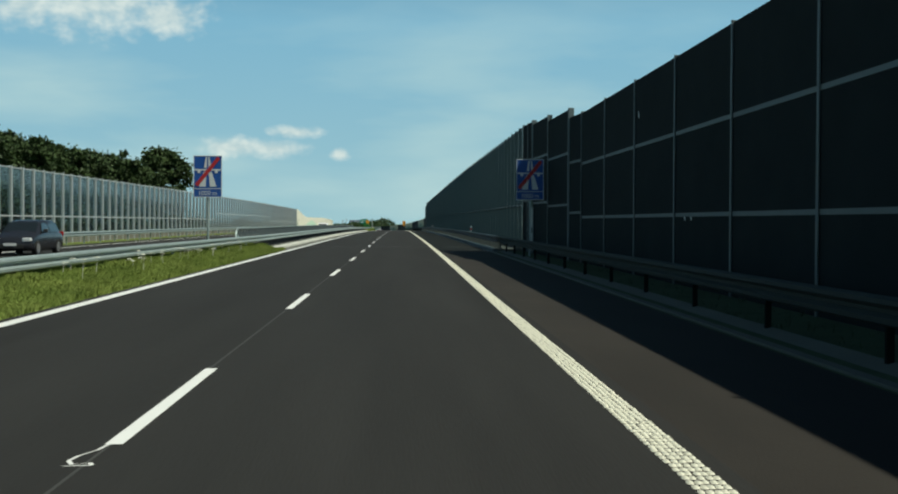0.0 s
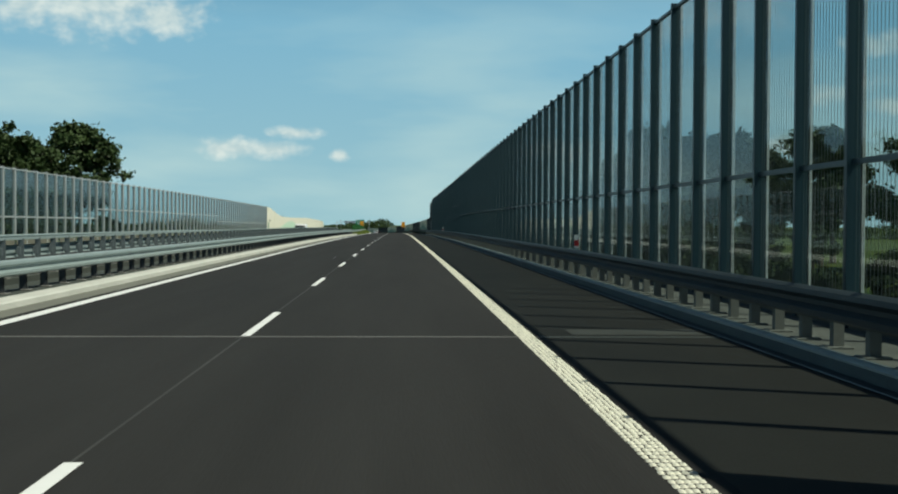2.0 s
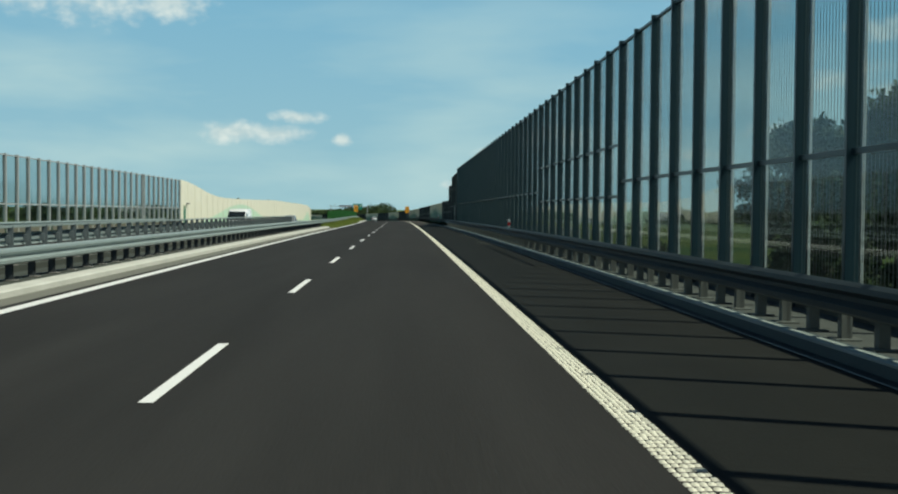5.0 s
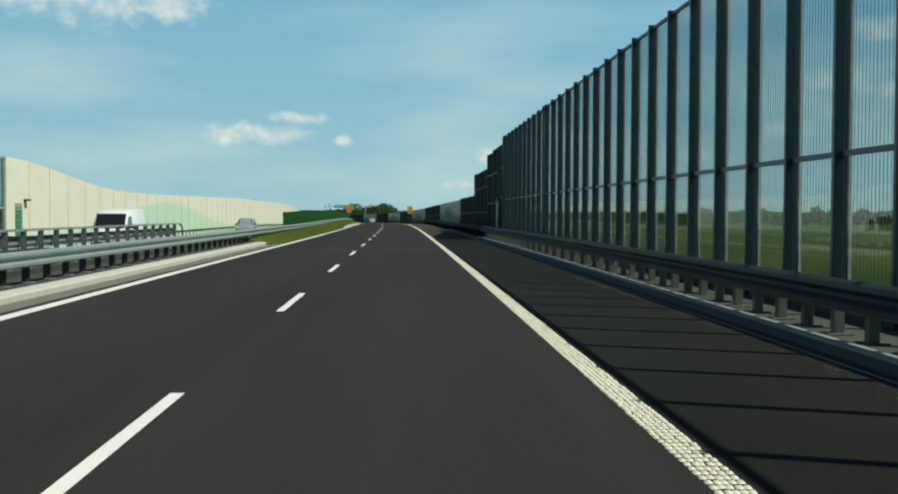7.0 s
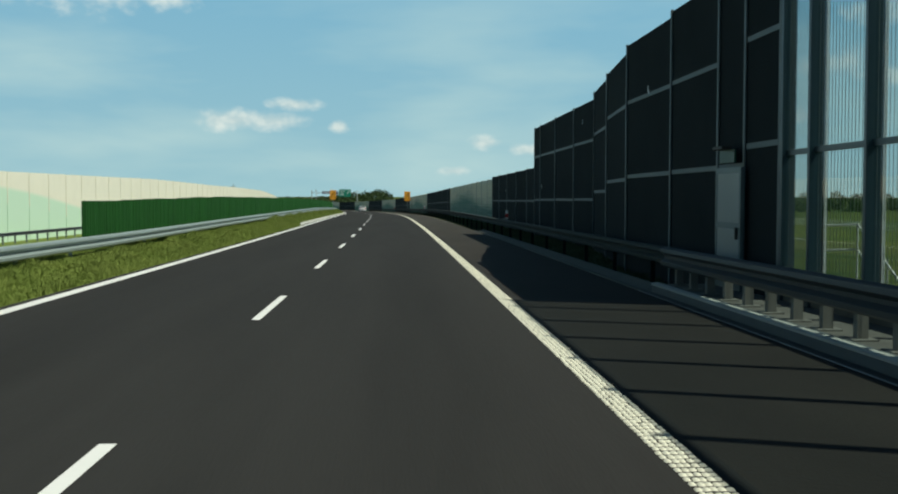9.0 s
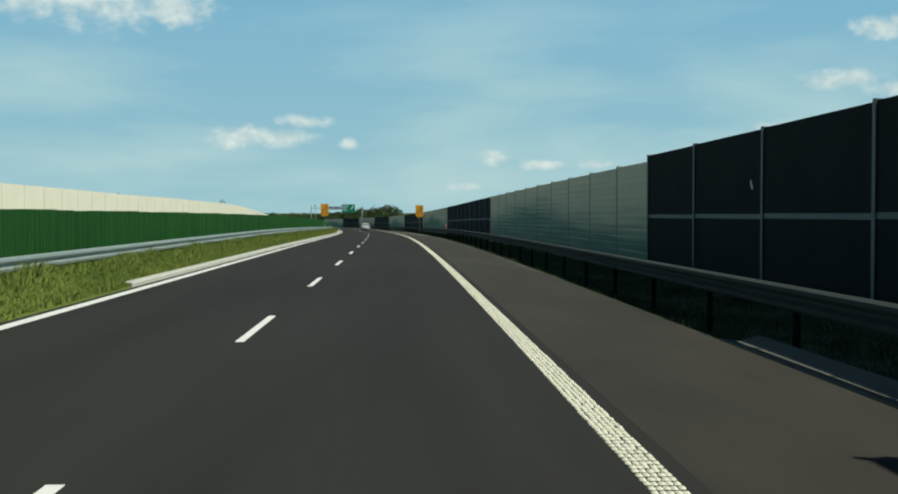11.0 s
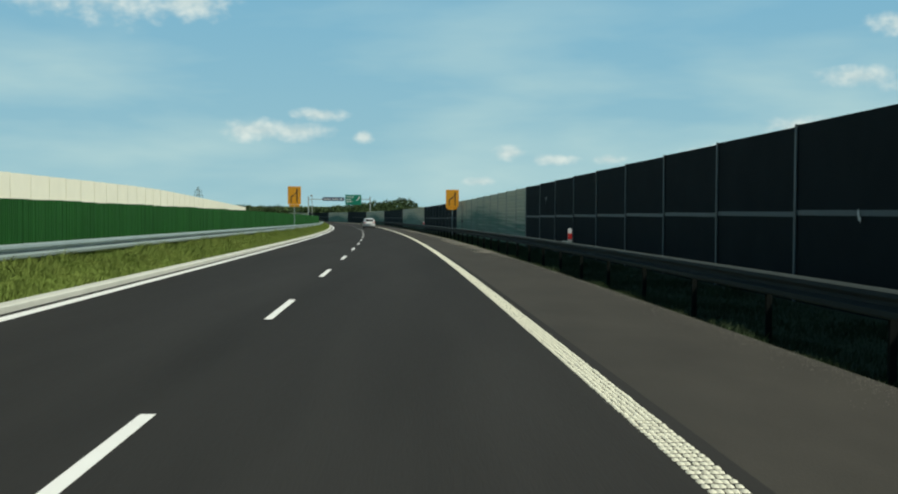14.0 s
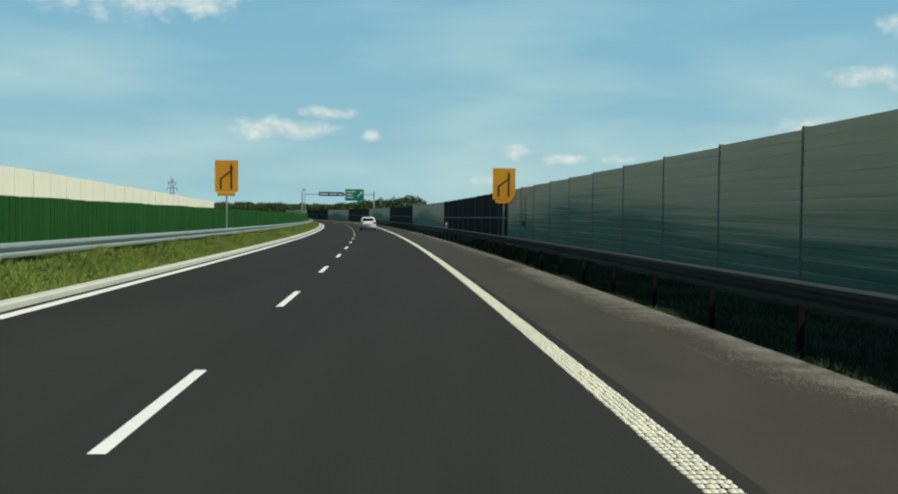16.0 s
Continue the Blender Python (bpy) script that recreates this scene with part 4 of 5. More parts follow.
def stair_rail():
    """White handrail of the escape steps behind the barrier."""
    root = thing("handrail", Matrix.Identity(4), "white painted steel handrail of steps behind the barrier", "handrail")
    path = [(259.5, 10.5, 1.12), (259.1, 11.05, 1.15), (257.9, 11.15, 0.42), (256.9, 11.2, -0.2)]
    for drop in (0.0, 0.5):
        bm = bmesh.new()
        for p, q in zip(path, path[1:]):
            rod(bm, rd(p[0], p[1], p[2] - drop), rd(q[0], q[1], q[2] - drop), 0.025, n=6)
        part("rail", bm, SIGN_WHITE, root)
    for s, u, z in path:
        part("post", rod(bmesh.new(), rd(s, u, -2.6), rd(s, u, z), 0.025, n=6), SIGN_WHITE, root)


stair_rail()

# ---- signs -------------------------------------------------------------------------


def lettering(text, size, mat, root, x, z, y=-0.03):
    cu = bpy.data.curves.new("lettering", "FONT")
    cu.body, cu.size, cu.align_x, cu.extrude = text, size, "CENTER", 0.003
    tmp = bpy.data.objects.new("tmp", cu)
    me = bpy.data.meshes.new_from_object(tmp)
    bpy.data.objects.remove(tmp)
    bpy.data.curves.remove(cu)
    me.materials.clear()
    me.materials.append(mat)
    return put("lettering", me, root, pose(x, y, z, 90, 0, 0))


def flat(root, name, outline, mat, y=-0.026, label=""):
    return part(name, prism(outline, y, y + 0.012), mat, root, label)


def stroke(x0, z0, x1, z1, w):
    d = Vector((x1 - x0, z1 - z0)).normalized() * w / 2
    return [(x0 - d.y, z0 + d.x), (x0 + d.y, z0 - d.x), (x1 + d.y, z1 - d.x), (x1 - d.y, z1 + d.x)]


def motorway_end_sign(m, low, foot):
    """Blue board, 1.18 by 1.75 m: motorway symbol struck out in red, and the distance below."""
    root = thing("road_sign", m, "blue motorway sign struck out in red on a steel post", "road sign", "motorway end signs")
    part("board", prism([(-0.59, low), (0.59, low), (0.59, low + 1.75), (-0.59, low + 1.75)], -0.012, 0.012), SIGN_BLUE, root)
    part("border", boxes((-0.59, 0.59, -0.02, -0.013, low, low + 0.03), (-0.59, 0.59, -0.02, -0.013, low + 1.72, low + 1.75), (-0.59, -0.565, -0.02, -0.013, low + 0.03, low + 1.72),
                         (0.565, 0.59, -0.02, -0.013, low + 0.03, low + 1.72), (-0.565, 0.565, -0.02, -0.013, low + 0.35, low + 0.375)), SIGN_WHITE, root)
    z = low
    flat(root, "symbol", [(-0.36, z + 0.45), (-0.09, z + 0.45), (-0.045, z + 1.06), (-0.17, z + 1.06)], SIGN_WHITE)
    flat(root, "symbol", [(0.09, z + 0.45), (0.36, z + 0.45), (0.17, z + 1.06), (0.045, z + 1.06)], SIGN_WHITE)
    flat(root, "symbol", [(-0.15, z + 1.24), (-0.04, z + 1.24), (-0.025, z + 1.68), (-0.075, z + 1.68)], SIGN_WHITE)
    flat(root, "symbol", [(0.04, z + 1.24), (0.15, z + 1.24), (0.075, z + 1.68), (0.025, z + 1.68)], SIGN_WHITE)
    flat(root, "symbol", [(-0.55, z + 1.12), (-0.42, z + 1.12), (-0.42, z + 1.02), (-0.3, z + 1.02), (-0.3, z + 1.12), (0.3, z + 1.12), (0.3, z + 1.02), (0.42, z + 1.02), (0.42, z + 1.12),
                          (0.55, z + 1.12), (0.55, z + 1.18), (-0.55, z + 1.18)], SIGN_WHITE)
    flat(root, "red_bar", stroke(-0.47, z + 0.5, 0.47, z + 1.66, 0.15), SIGN_RED, -0.04)
    lettering("1000 m", 0.26, SIGN_WHITE, root, 0.0, z + 0.09)
    part("post", rod(bmesh.new(), (0, 0.06, foot), (0, 0.06, low + 1.6), 0.045, n=12), ZINC, root)
    for h in (0.35, 1.3):
        part("bracket", boxes((-0.3, 0.3, 0.013, 0.07, low + h, low + h + 0.05)), ZINC, root)
    return root


motorway_end_sign(spot(53.5, -6.22), 2.46, 0.0)
motorway_end_sign(spot(54.3, 7.42), 2.42, 0.0)


def lane_end_sign(m, low, foot):
    root = thing("road_sign", m, "amber roadworks sign with merging lane lines on a steel post", "road sign", "roadworks signs")
    part("board", prism([(-0.59, low), (0.59, low), (0.59, low + 1.62), (-0.59, low + 1.62)], -0.012, 0.012), SIGN_AMBER, root)
    z = low
    flat(root, "lane_line", [(0.21, z + 0.16), (0.29, z + 0.16), (0.29, z + 1.18), (0.21, z + 1.18)], SIGN_DARK)
    flat(root, "arrow_head", [(0.17, z + 1.18), (0.33, z + 1.18), (0.25, z + 1.48)], SIGN_DARK)
    flat(root, "lane_line", [(-0.32, z + 0.16), (-0.24, z + 0.16), (-0.24, z + 0.66), (-0.32, z + 0.7)], SIGN_DARK)
    flat(root, "lane_line", [(-0.32, z + 0.7), (-0.24, z + 0.66), (0.205, z + 1.0), (0.205, z + 1.1)], SIGN_DARK)
    part("lower_plate", boxes((-0.45, 0.45, -0.012, 0.012, low - 0.2, low - 0.01)), SIGN_AMBER, root)
    for x in (-0.33, 0.33):
        part("warning_lamp", rod(bmesh.new(), (x, -0.06, low - 0.1), (x, -0.013, low - 0.1), 0.08, n=12), SIGN_AMBER, root)
    part("post", rod(bmesh.new(), (0, 0.06, foot), (0, 0.06, low + 1.5), 0.045, n=12), ZINC, root)
    for h in (0.3, 1.2):
        part("bracket", boxes((-0.3, 0.3, 0.013, 0.07, low + h, low + h + 0.05)), ZINC, root)
    return root


lane_end_sign(spot(461.0, -6.2), 2.72, 0.0)
lane_end_sign(spot(461.0, 8.05), 2.5, 0.0)


def gantry():
    root = thing("sign_gantry", spot(682.0, 0.0), "steel sign gantry carrying a green and a navy board", "sign gantry")
    for x in (-5.6, 11.6):
        part("column", boxes((x - 0.15, x + 0.15, 0.3, 0.6, -2.0, 7.4), bevel=0.03), PALE_ZINC, root)
    part("beam", boxes((-5.6, 11.6, 0.35, 0.55, 6.45, 6.65)), PALE_ZINC, root)
    board = part("green_board", boxes((4.6, 9.1, -0.05, 0.05, 5.1, 7.85)), SIGN_GREEN, root, "green direction board with a white arrow")
    for x0, x1, z in ((4.9, 6.9, 7.25), (4.9, 6.3, 6.55), (4.9, 6.6, 5.9)):
        part("writing_bar", boxes((x0, x1, -0.08, -0.055, z - 0.11, z + 0.11)), SIGN_WHITE, board)
    flat(board, "arrow", stroke(7.6, 6.1, 8.5, 7.1, 0.22), SIGN_WHITE, -0.08)
    flat(board, "arrow_head", [(8.75, 7.4), (8.1, 7.25), (8.6, 6.75)], SIGN_WHITE, -0.08)
    board = part("navy_board", boxes((-1.7, 4.3, -0.05, 0.05, 6.15, 7.15)), SIGN_NAVY, root, "long navy information board")
    for x0, x1 in ((-1.4, 0.6), (0.9, 2.6), (3.0, 3.9)):
        part("writing_bar", boxes((x0, x1, -0.08, -0.055, 6.5, 6.75)), SIGN_WHITE, board)
    return root


gantry()


def lamp_column(m):
    root = thing("camera_mast", m, "slim pale steel mast with a small box on top", "mast")
    part("mast", rod(bmesh.new(), (0, 0, -0.5), (0, 0, 7.2), 0.11, 0.07), PALE_ZINC, root)
    part("box", boxes((-0.5, 0.1, -0.2, 0.2, 6.9, 7.3), bevel=0.04), PALE_ZINC, root)


lamp_column(spot(655.0, -6.0))


def pylon(m, h):
    root = thing("power_pylon", m, "grey steel lattice power pylon far beyond the barrier", "pylon")
    bm = bmesh.new()
    for sx in (-1, 1):
        for sy in (-1, 1):
            rod(bm, (sx * 1.1, sy * 1.1, -3), (sx * 0.18, sy * 0.18, h), 0.08, n=4)
    for i in range(9):
        f0, f1 = i / 9, (i + 1) / 9
        for sx in (-1, 1):
            w0, w1 = 1.1 - 0.92 * f0, 1.1 - 0.92 * f1
            z0, z1 = -3 + (h + 3) * f0, -3 + (h + 3) * f1
            rod(bm, (sx * w0, -w0, z0), (-sx * w1, -w1, z1), 0.04, n=4)
            rod(bm, (sx * w0, w0, z0), (-sx * w1, w1, z1), 0.04, n=4)
    part("lattice_mast", bm, ZINC, root)
    for z, w in ((h - 0.9, 0.8), (h - 2.2, 1.1)):
        part("cross_arm", boxes((-w, w, -0.09, 0.09, z - 0.08, z + 0.08)), ZINC, root)
        for x in (-w, w):
            part("insulator", rod(bmesh.new(), (x, 0, z - 0.08), (x, 0, z - 0.7), 0.07), TRIM_BLACK, root)


pylon(spot(668.0, -35.0), 9.5)


def delineator(m):
    root = thing("delineator", m, "white delineator with a red reflector on the guardrail", "delineator", "delineators")
    part("blade", prism([(-0.06, 0.0), (0.06, 0.0), (0.06, 0.34), (0.03, 0.38), (-0.06, 0.36)], -0.02, 0.02), SIGN_WHITE, root)
    part("reflector", boxes((-0.062, 0.062, -0.03, -0.021, 0.05, 0.22)), SIGN_RED, root, "red reflector")
    part("clamp", boxes((-0.26, 0.06, -0.015, 0.015, -0.1, 0.0)), ZINC, root)


for s in (90.0, 190.0, 290.0, 390.0, 490.0):
    delineator(spot(s, 7.06, 0.79))

# ---- vehicles --------------------------------------------------------------------------


def loft(stations):
    """Body shell from cross-sections along y: (y, half width, sill, belt, roof, half width of roof)."""
    bm = bmesh.new()
    rings = []
    for y, hw, zb, zm, zr, hr in stations:
        right = [(hw * 0.86, zb), (hw * 0.985, zb + 0.1), (hw, zb + (zm - zb) * 0.55), (hw * 0.975, zm - 0.04), (hw * 0.95, zm), (hr + (hw * 0.95 - hr) * 0.12, zr - 0.06), (hr * 0.9, zr - 0.012), (hr * 0.4, zr)]
        pts = right + [(-x, z) for x, z in right[::-1]]
        rings.append([bm.verts.new((x, y, z)) for x, z in pts])
    n = len(rings[0])
    for a, b in zip(rings, rings[1:]):
        for i in range(n):
            bm.faces.new((a[i], a[(i + 1) % n], b[(i + 1) % n], b[i]))
    bm.faces.new(rings[0])
    bm.faces.new(rings[-1][::-1])
    return bm


def sheet(quad, out, thick=0.012):
    """A thin glazed or lamp panel over four corners, pushed out along its normal."""
    q = [Vector(p) for p in quad]
    n = (q[1] - q[0]).cross(q[3] - q[0]).normalized()
    if n.dot(Vector(out)) < 0:
        n = -n
    bm = bmesh.new()
    a = [bm.verts.new(p + n * 0.004) for p in q]
    b = [bm.verts.new(p + n * (0.004 + thick)) for p in q]
    bm.faces.new(a)
    bm.faces.new(b)
    for i in range(4):
        bm.faces.new((a[i], a[(i + 1) % 4], b[(i + 1) % 4], b[i]))
    return bm


def wheel(root, x, y, r, side):
    w = part("wheel", rod(bmesh.new(), (x - 0.1, y, r), (x + 0.1, y, r), r, n=20), RUBBER, root)
    part("rim", rod(bmesh.new(), (x + side * 0.085, y, r), (x + side * 0.108, y, r), r * 0.66, n=16), RIM, w)
    return w


def vehicle(m, paint, label, category, length, width, shape, group=""):
    """shape: stations as fractions of the length from the tail, with heights in metres."""
    root = thing("car" if category == "car" else category, m, label, category, group)
    hw = width / 2
    st = [(-length / 2 + f * length, hw * w, zb, zm, zr, hw * wr) for f, w, zb, zm, zr, wr in shape["stations"]]
    put("body", bm_mesh("body", loft(st), paint, True), root)
    ya = lambda f: -length / 2 + f * length
    for name, (f0, z0, w0), (f1, z1, w1), out in shape["ends"]:
        part(name, sheet([(-hw * w0, ya(f0), z0), (hw * w0, ya(f0), z0), (hw * w1, ya(f1), z1), (-hw * w1, ya(f1), z1)], (0, out, 0.3)), CAR_GLASS, root, "dark tinted glass")
    for f0, f1, g0, g1, z0, z1, w0, w1 in shape["sides"]:
        for sd in (-1, 1):
            part("side_window", sheet([(sd * hw * w0, ya(f0), z0), (sd * hw * w0, ya(f1), z0), (sd * hw * w1, ya(g1), z1), (sd * hw * w1, ya(g0), z1)], (sd, 0, 0.2)), CAR_GLASS, root)
    zl, zh = shape["tail"]
    for sd in (-1, 1):
        part("tail_lamp", boxes((min(sd * hw * 0.62, sd * hw * 0.97), max(sd * hw * 0.62, sd * hw * 0.97), ya(0) - 0.02, ya(0) + 0.12, zl, zh), bevel=0.015), LAMP_RED, root, "red tail lamp")
        zc, zd = shape["head"]
        part("headlamp", boxes((min(sd * hw * 0.55, sd * hw * 0.93), max(sd * hw * 0.55, sd * hw * 0.93), ya(1) - 0.2, ya(1) + 0.02, zc, zd), bevel=0.02), LAMP_CLEAR, root, "clear headlamp")
        part("mirror", boxes((min(sd * hw * 0.98, sd * hw * 1.2), max(sd * hw * 0.98, sd * hw * 1.2), ya(0.66) - 0.05, ya(0.66) + 0.06, shape["belt"], shape["belt"] + 0.16), bevel=0.03), shape.get("mirror", TRIM_BLACK), root)
        for f in shape["axles"]:
            wheel(root, sd * (hw - 0.1), ya(f), 0.31, sd)
    part("rear_bumper", boxes((-hw * 0.8, hw * 0.8, ya(0) - 0.03, ya(0) + 0.2, 0.2, 0.36), bevel=0.03), TRIM_BLACK, root, "black lower bumper")
    part("front_grille", boxes((-hw * 0.6, hw * 0.6, ya(1) - 0.1, ya(1) + 0.015, 0.3, 0.5), bevel=0.02), TRIM_BLACK, root)
    part("number_plate", boxes((-0.26, 0.26, ya(0) - 0.03, ya(0) - 0.012, shape["plate"], shape["plate"] + 0.11)), SIGN_WHITE, root, "blank pale plate")
    part("number_plate", boxes((-0.26, 0.26, ya(1) + 0.012, ya(1) + 0.035, 0.42, 0.53)), SIGN_WHITE, root, "blank pale plate")
    return root


HATCH = dict(stations=[(0.0, 0.9, 0.3, 0.85, 0.92, 0.7), (0.03, 0.98, 0.24, 0.9, 1.02, 0.78), (0.12, 1.0, 0.2, 0.93, 1.4, 0.72), (0.22, 1.0, 0.18, 0.94, 1.49, 0.74), (0.45, 1.0, 0.18, 0.94, 1.5, 0.75),
                       (0.6, 1.0, 0.18, 0.93, 1.4, 0.72), (0.76, 1.0, 0.18, 0.9, 0.98, 0.8), (0.92, 0.97, 0.2, 0.76, 0.82, 0.75), (1.0, 0.85, 0.28, 0.6, 0.66, 0.6)],
             ends=[("rear_window", (0.035, 1.04, 0.72), (0.115, 1.38, 0.66), -1), ("windscreen", (0.745, 1.0, 0.76), (0.605, 1.38, 0.68), 1)],
             sides=[(0.17, 0.43, 0.19, 0.43, 0.97, 1.36, 0.955, 0.775), (0.45, 0.7, 0.45, 0.6, 0.97, 1.36, 0.955, 0.775)],
             tail=(0.78, 0.98), head=(0.6, 0.75), belt=0.95, axles=(0.2, 0.82), plate=0.7)
BOXY = dict(stations=[(0.0, 0.9, 0.35, 0.95, 1.0, 0.75), (0.02, 0.98, 0.28, 1.0, 1.55, 0.72), (0.08, 1.0, 0.24, 1.02, 1.68, 0.76), (0.45, 1.0, 0.22, 1.02, 1.72, 0.77), (0.6, 1.0, 0.22, 1.0, 1.6, 0.74),
                      (0.75, 1.0, 0.22, 0.98, 1.08, 0.82), (0.93, 0.97, 0.25, 0.86, 0.92, 0.78), (1.0, 0.86, 0.32, 0.68, 0.74, 0.62)],
            ends=[("rear_window", (0.012, 1.08, 0.74), (0.03, 1.52, 0.68), -1), ("windscreen", (0.74, 1.08, 0.8), (0.6, 1.57, 0.7), 1)],
            sides=[(0.08, 0.42, 0.1, 0.42, 1.06, 1.56, 0.955, 0.79), (0.44, 0.7, 0.44, 0.6, 1.06, 1.54, 0.955, 0.78)],
            tail=(0.9, 1.2), head=(0.66, 0.84), belt=1.03, axles=(0.19, 0.82), plate=0.75)
VAN = dict(stations=[(0.0, 0.95, 0.4, 1.2, 2.15, 0.86), (0.02, 1.0, 0.32, 1.2, 2.3, 0.88), (0.4, 1.0, 0.28, 1.2, 2.32, 0.88), (0.72, 1.0, 0.28, 1.18, 2.28, 0.86), (0.78, 1.0, 0.28, 1.16, 2.12, 0.84),
                     (0.9, 1.0, 0.28, 1.12, 1.22, 0.86), (0.97, 0.96, 0.3, 1.0, 1.06, 0.8), (1.0, 0.88, 0.35, 0.8, 0.86, 0.66)],
           ends=[("rear_window", (0.0, 1.35, 0.8), (0.003, 1.85, 0.76), -1), ("windscreen", (0.895, 1.25, 0.84), (0.79, 2.05, 0.8), 1)],
           sides=[(0.64, 0.86, 0.64, 0.77, 1.25, 1.9, 0.955, 0.885)],
           tail=(0.9, 1.3), head=(0.75, 0.98), belt=1.2, axles=(0.2, 0.84), plate=0.8)
vehicle(spot(533.0, 1.62), WHITE_CAR, "white five-door hatchback driving ahead in the lane", "car", 4.25, 1.76, HATCH)
vehicle(spot(55.2, -14.2, 0, 180), DARK_CAR, "dark blue estate car on the oncoming carriageway", "car", 4.6, 1.8, HATCH)
vehicle(spot(254.0, -14.4, far_level(254.0), 180), WHITE_CAR, "white panel van on the oncoming carriageway", "van", 5.3, 2.0, VAN)
vehicle(spot(311.0, -14.4, far_level(311.0), 180), SILVER_CAR, "silver car on the oncoming carriageway", "car", 4.5, 1.8, BOXY)

# ---- plants ----------------------------------------------------------------------------------


def quads(name, centres, size, mat, rng, flat_up=0.3):
    """Many small leaf quads with random turns at the given places."""
    n = len(centres)
    a = rng.normal(size=(n, 3))
    a /= np.linalg.norm(a, axis=1)[:, None]
    b = rng.normal(size=(n, 3))
    b -= (a * b).sum(1)[:, None] * a
    b /= np.linalg.norm(b, axis=1)[:, None]
    sz = (size * rng.uniform(0.6, 1.3, n))[:, None]
    a, b = a * sz, b * sz * 0.7
    v = np.stack([centres - a, centres - b * 0.8, centres + a, centres + b * 0.8], 1).reshape(-1, 3)
    f = np.arange(4 * n).reshape(-1, 4)
    me = bpy.data.meshes.new(name)
    me.vertices.add(len(v))
    me.vertices.foreach_set("co", v.ravel())
    me.loops.add(4 * n)
    me.loops.foreach_set("vertex_index", f.ravel())
    me.polygons.add(n)
    me.polygons.foreach_set("loop_start", np.arange(0, 4 * n, 4))
    me.update(calc_edges=True)
    me.materials.append(mat)
    return me


def tree_meshes(seed, h, spread, leaves):
    """Trunk with forking limbs; leaves crowd round the twig ends, thinning outwards, so the outline stays ragged."""
    rng = np.random.default_rng(seed)
    bm = bmesh.new()
    lean = rng.normal(0, 0.03 * h, 2)
    fork = np.array([lean[0] * 0.4, lean[1] * 0.4, h * 0.24])
    top = np.array([lean[0], lean[1], h * 0.9])
    rod(bm, (0, 0, -0.5), tuple(fork), 0.026 * h, 0.019 * h)
    rod(bm, tuple(fork), tuple(top), 0.019 * h, 0.003 * h)
    tips, weight = [], []
    for i in range(26):
        f = rng.uniform(0.0, 0.95)
        start = fork + (top - fork) * f
        ang = i * 2.4 + rng.uniform(-0.5, 0.5)
        reach = spread * (0.35 + 0.75 * math.sin(math.pi * (0.22 + 0.7 * f))) * rng.uniform(0.6, 1.05)
        end = start + np.array([math.cos(ang) * reach, math.sin(ang) * reach, h * rng.uniform(0.02, 0.16) * (1.1 - 0.6 * f)])
        rod(bm, tuple(start), tuple(end), 0.008 * h * (1.1 - f), 0.002 * h, 5)
        for k in range(7):
            g = rng.uniform(0.3, 1.08)
            tips.append(start + (end - start) * g + rng.normal(0, 0.13 * spread, 3) * [1, 1, 0.8])
            weight.append(rng.uniform(0.4, 1.6))
    for k in range(14):
        tips.append(top + rng.normal(0, 1, 3) * [0.16 * spread, 0.16 * spread, 0.05 * h])
        weight.append(rng.uniform(0.4, 1.2))
    trunk = bm_mesh("trunk", bm, BARK)
    w = np.array(weight) / sum(weight)
    pick = rng.choice(len(tips), leaves, p=w)
    size = rng.uniform(0.06, 0.13, len(tips))[pick] * spread
    pts = np.array(tips)[pick] + rng.normal(size=(leaves, 3)) * size[:, None] * [1, 1, 0.7]
    return trunk, quads("crown", pts, 0.24, LEAF, rng)


KINDS = [tree_meshes(11, 12.0, 3.9, 15000), tree_meshes(12, 12.0, 3.2, 12000), tree_meshes(13, 12.0, 4.6, 17000), tree_meshes(14, 12.0, 3.6, 14000)]


def tree(kind, s, u, z, scale, turn, label, group, name="tree"):
    m = spot(s, u, z, turn)
    root = thing(name, m, label, name, group)
    for name, me in zip(("trunk", "crown"), KINDS[kind]):
        put(name, me, root, Matrix.Scale(scale, 4))


rng = random.Random(5)
# broad-leaved trees behind the far barrier, thinning out along the road
for i, (s, u, top) in enumerate([(84, -43, 8.8), (90, -47, 9.8), (97, -41, 8.8), (104, -46, 10.4), (110, -40, 9.2), (116, -45, 10.6), (122, -41, 9.8), (128, -46, 11.0), (134, -40, 10.0), (140, -47, 11.6),
                                 (146, -42, 10.2), (152, -48, 12.0), (158, -41, 10.4), (165, -46, 11.6), (172, -42, 10.8), (179, -48, 11.4), (186, -42, 11.6), (193, -45, 10.6), (203, -44, 11.0),
                                 (213, -40, 14.0)]):
    tree(i % 4, s, u, -2.6, (top * 1.06 + 2.6) / 12.0, rng.uniform(0, 360), "leafy green tree behind the clear barrier", "trees behind the barriers")
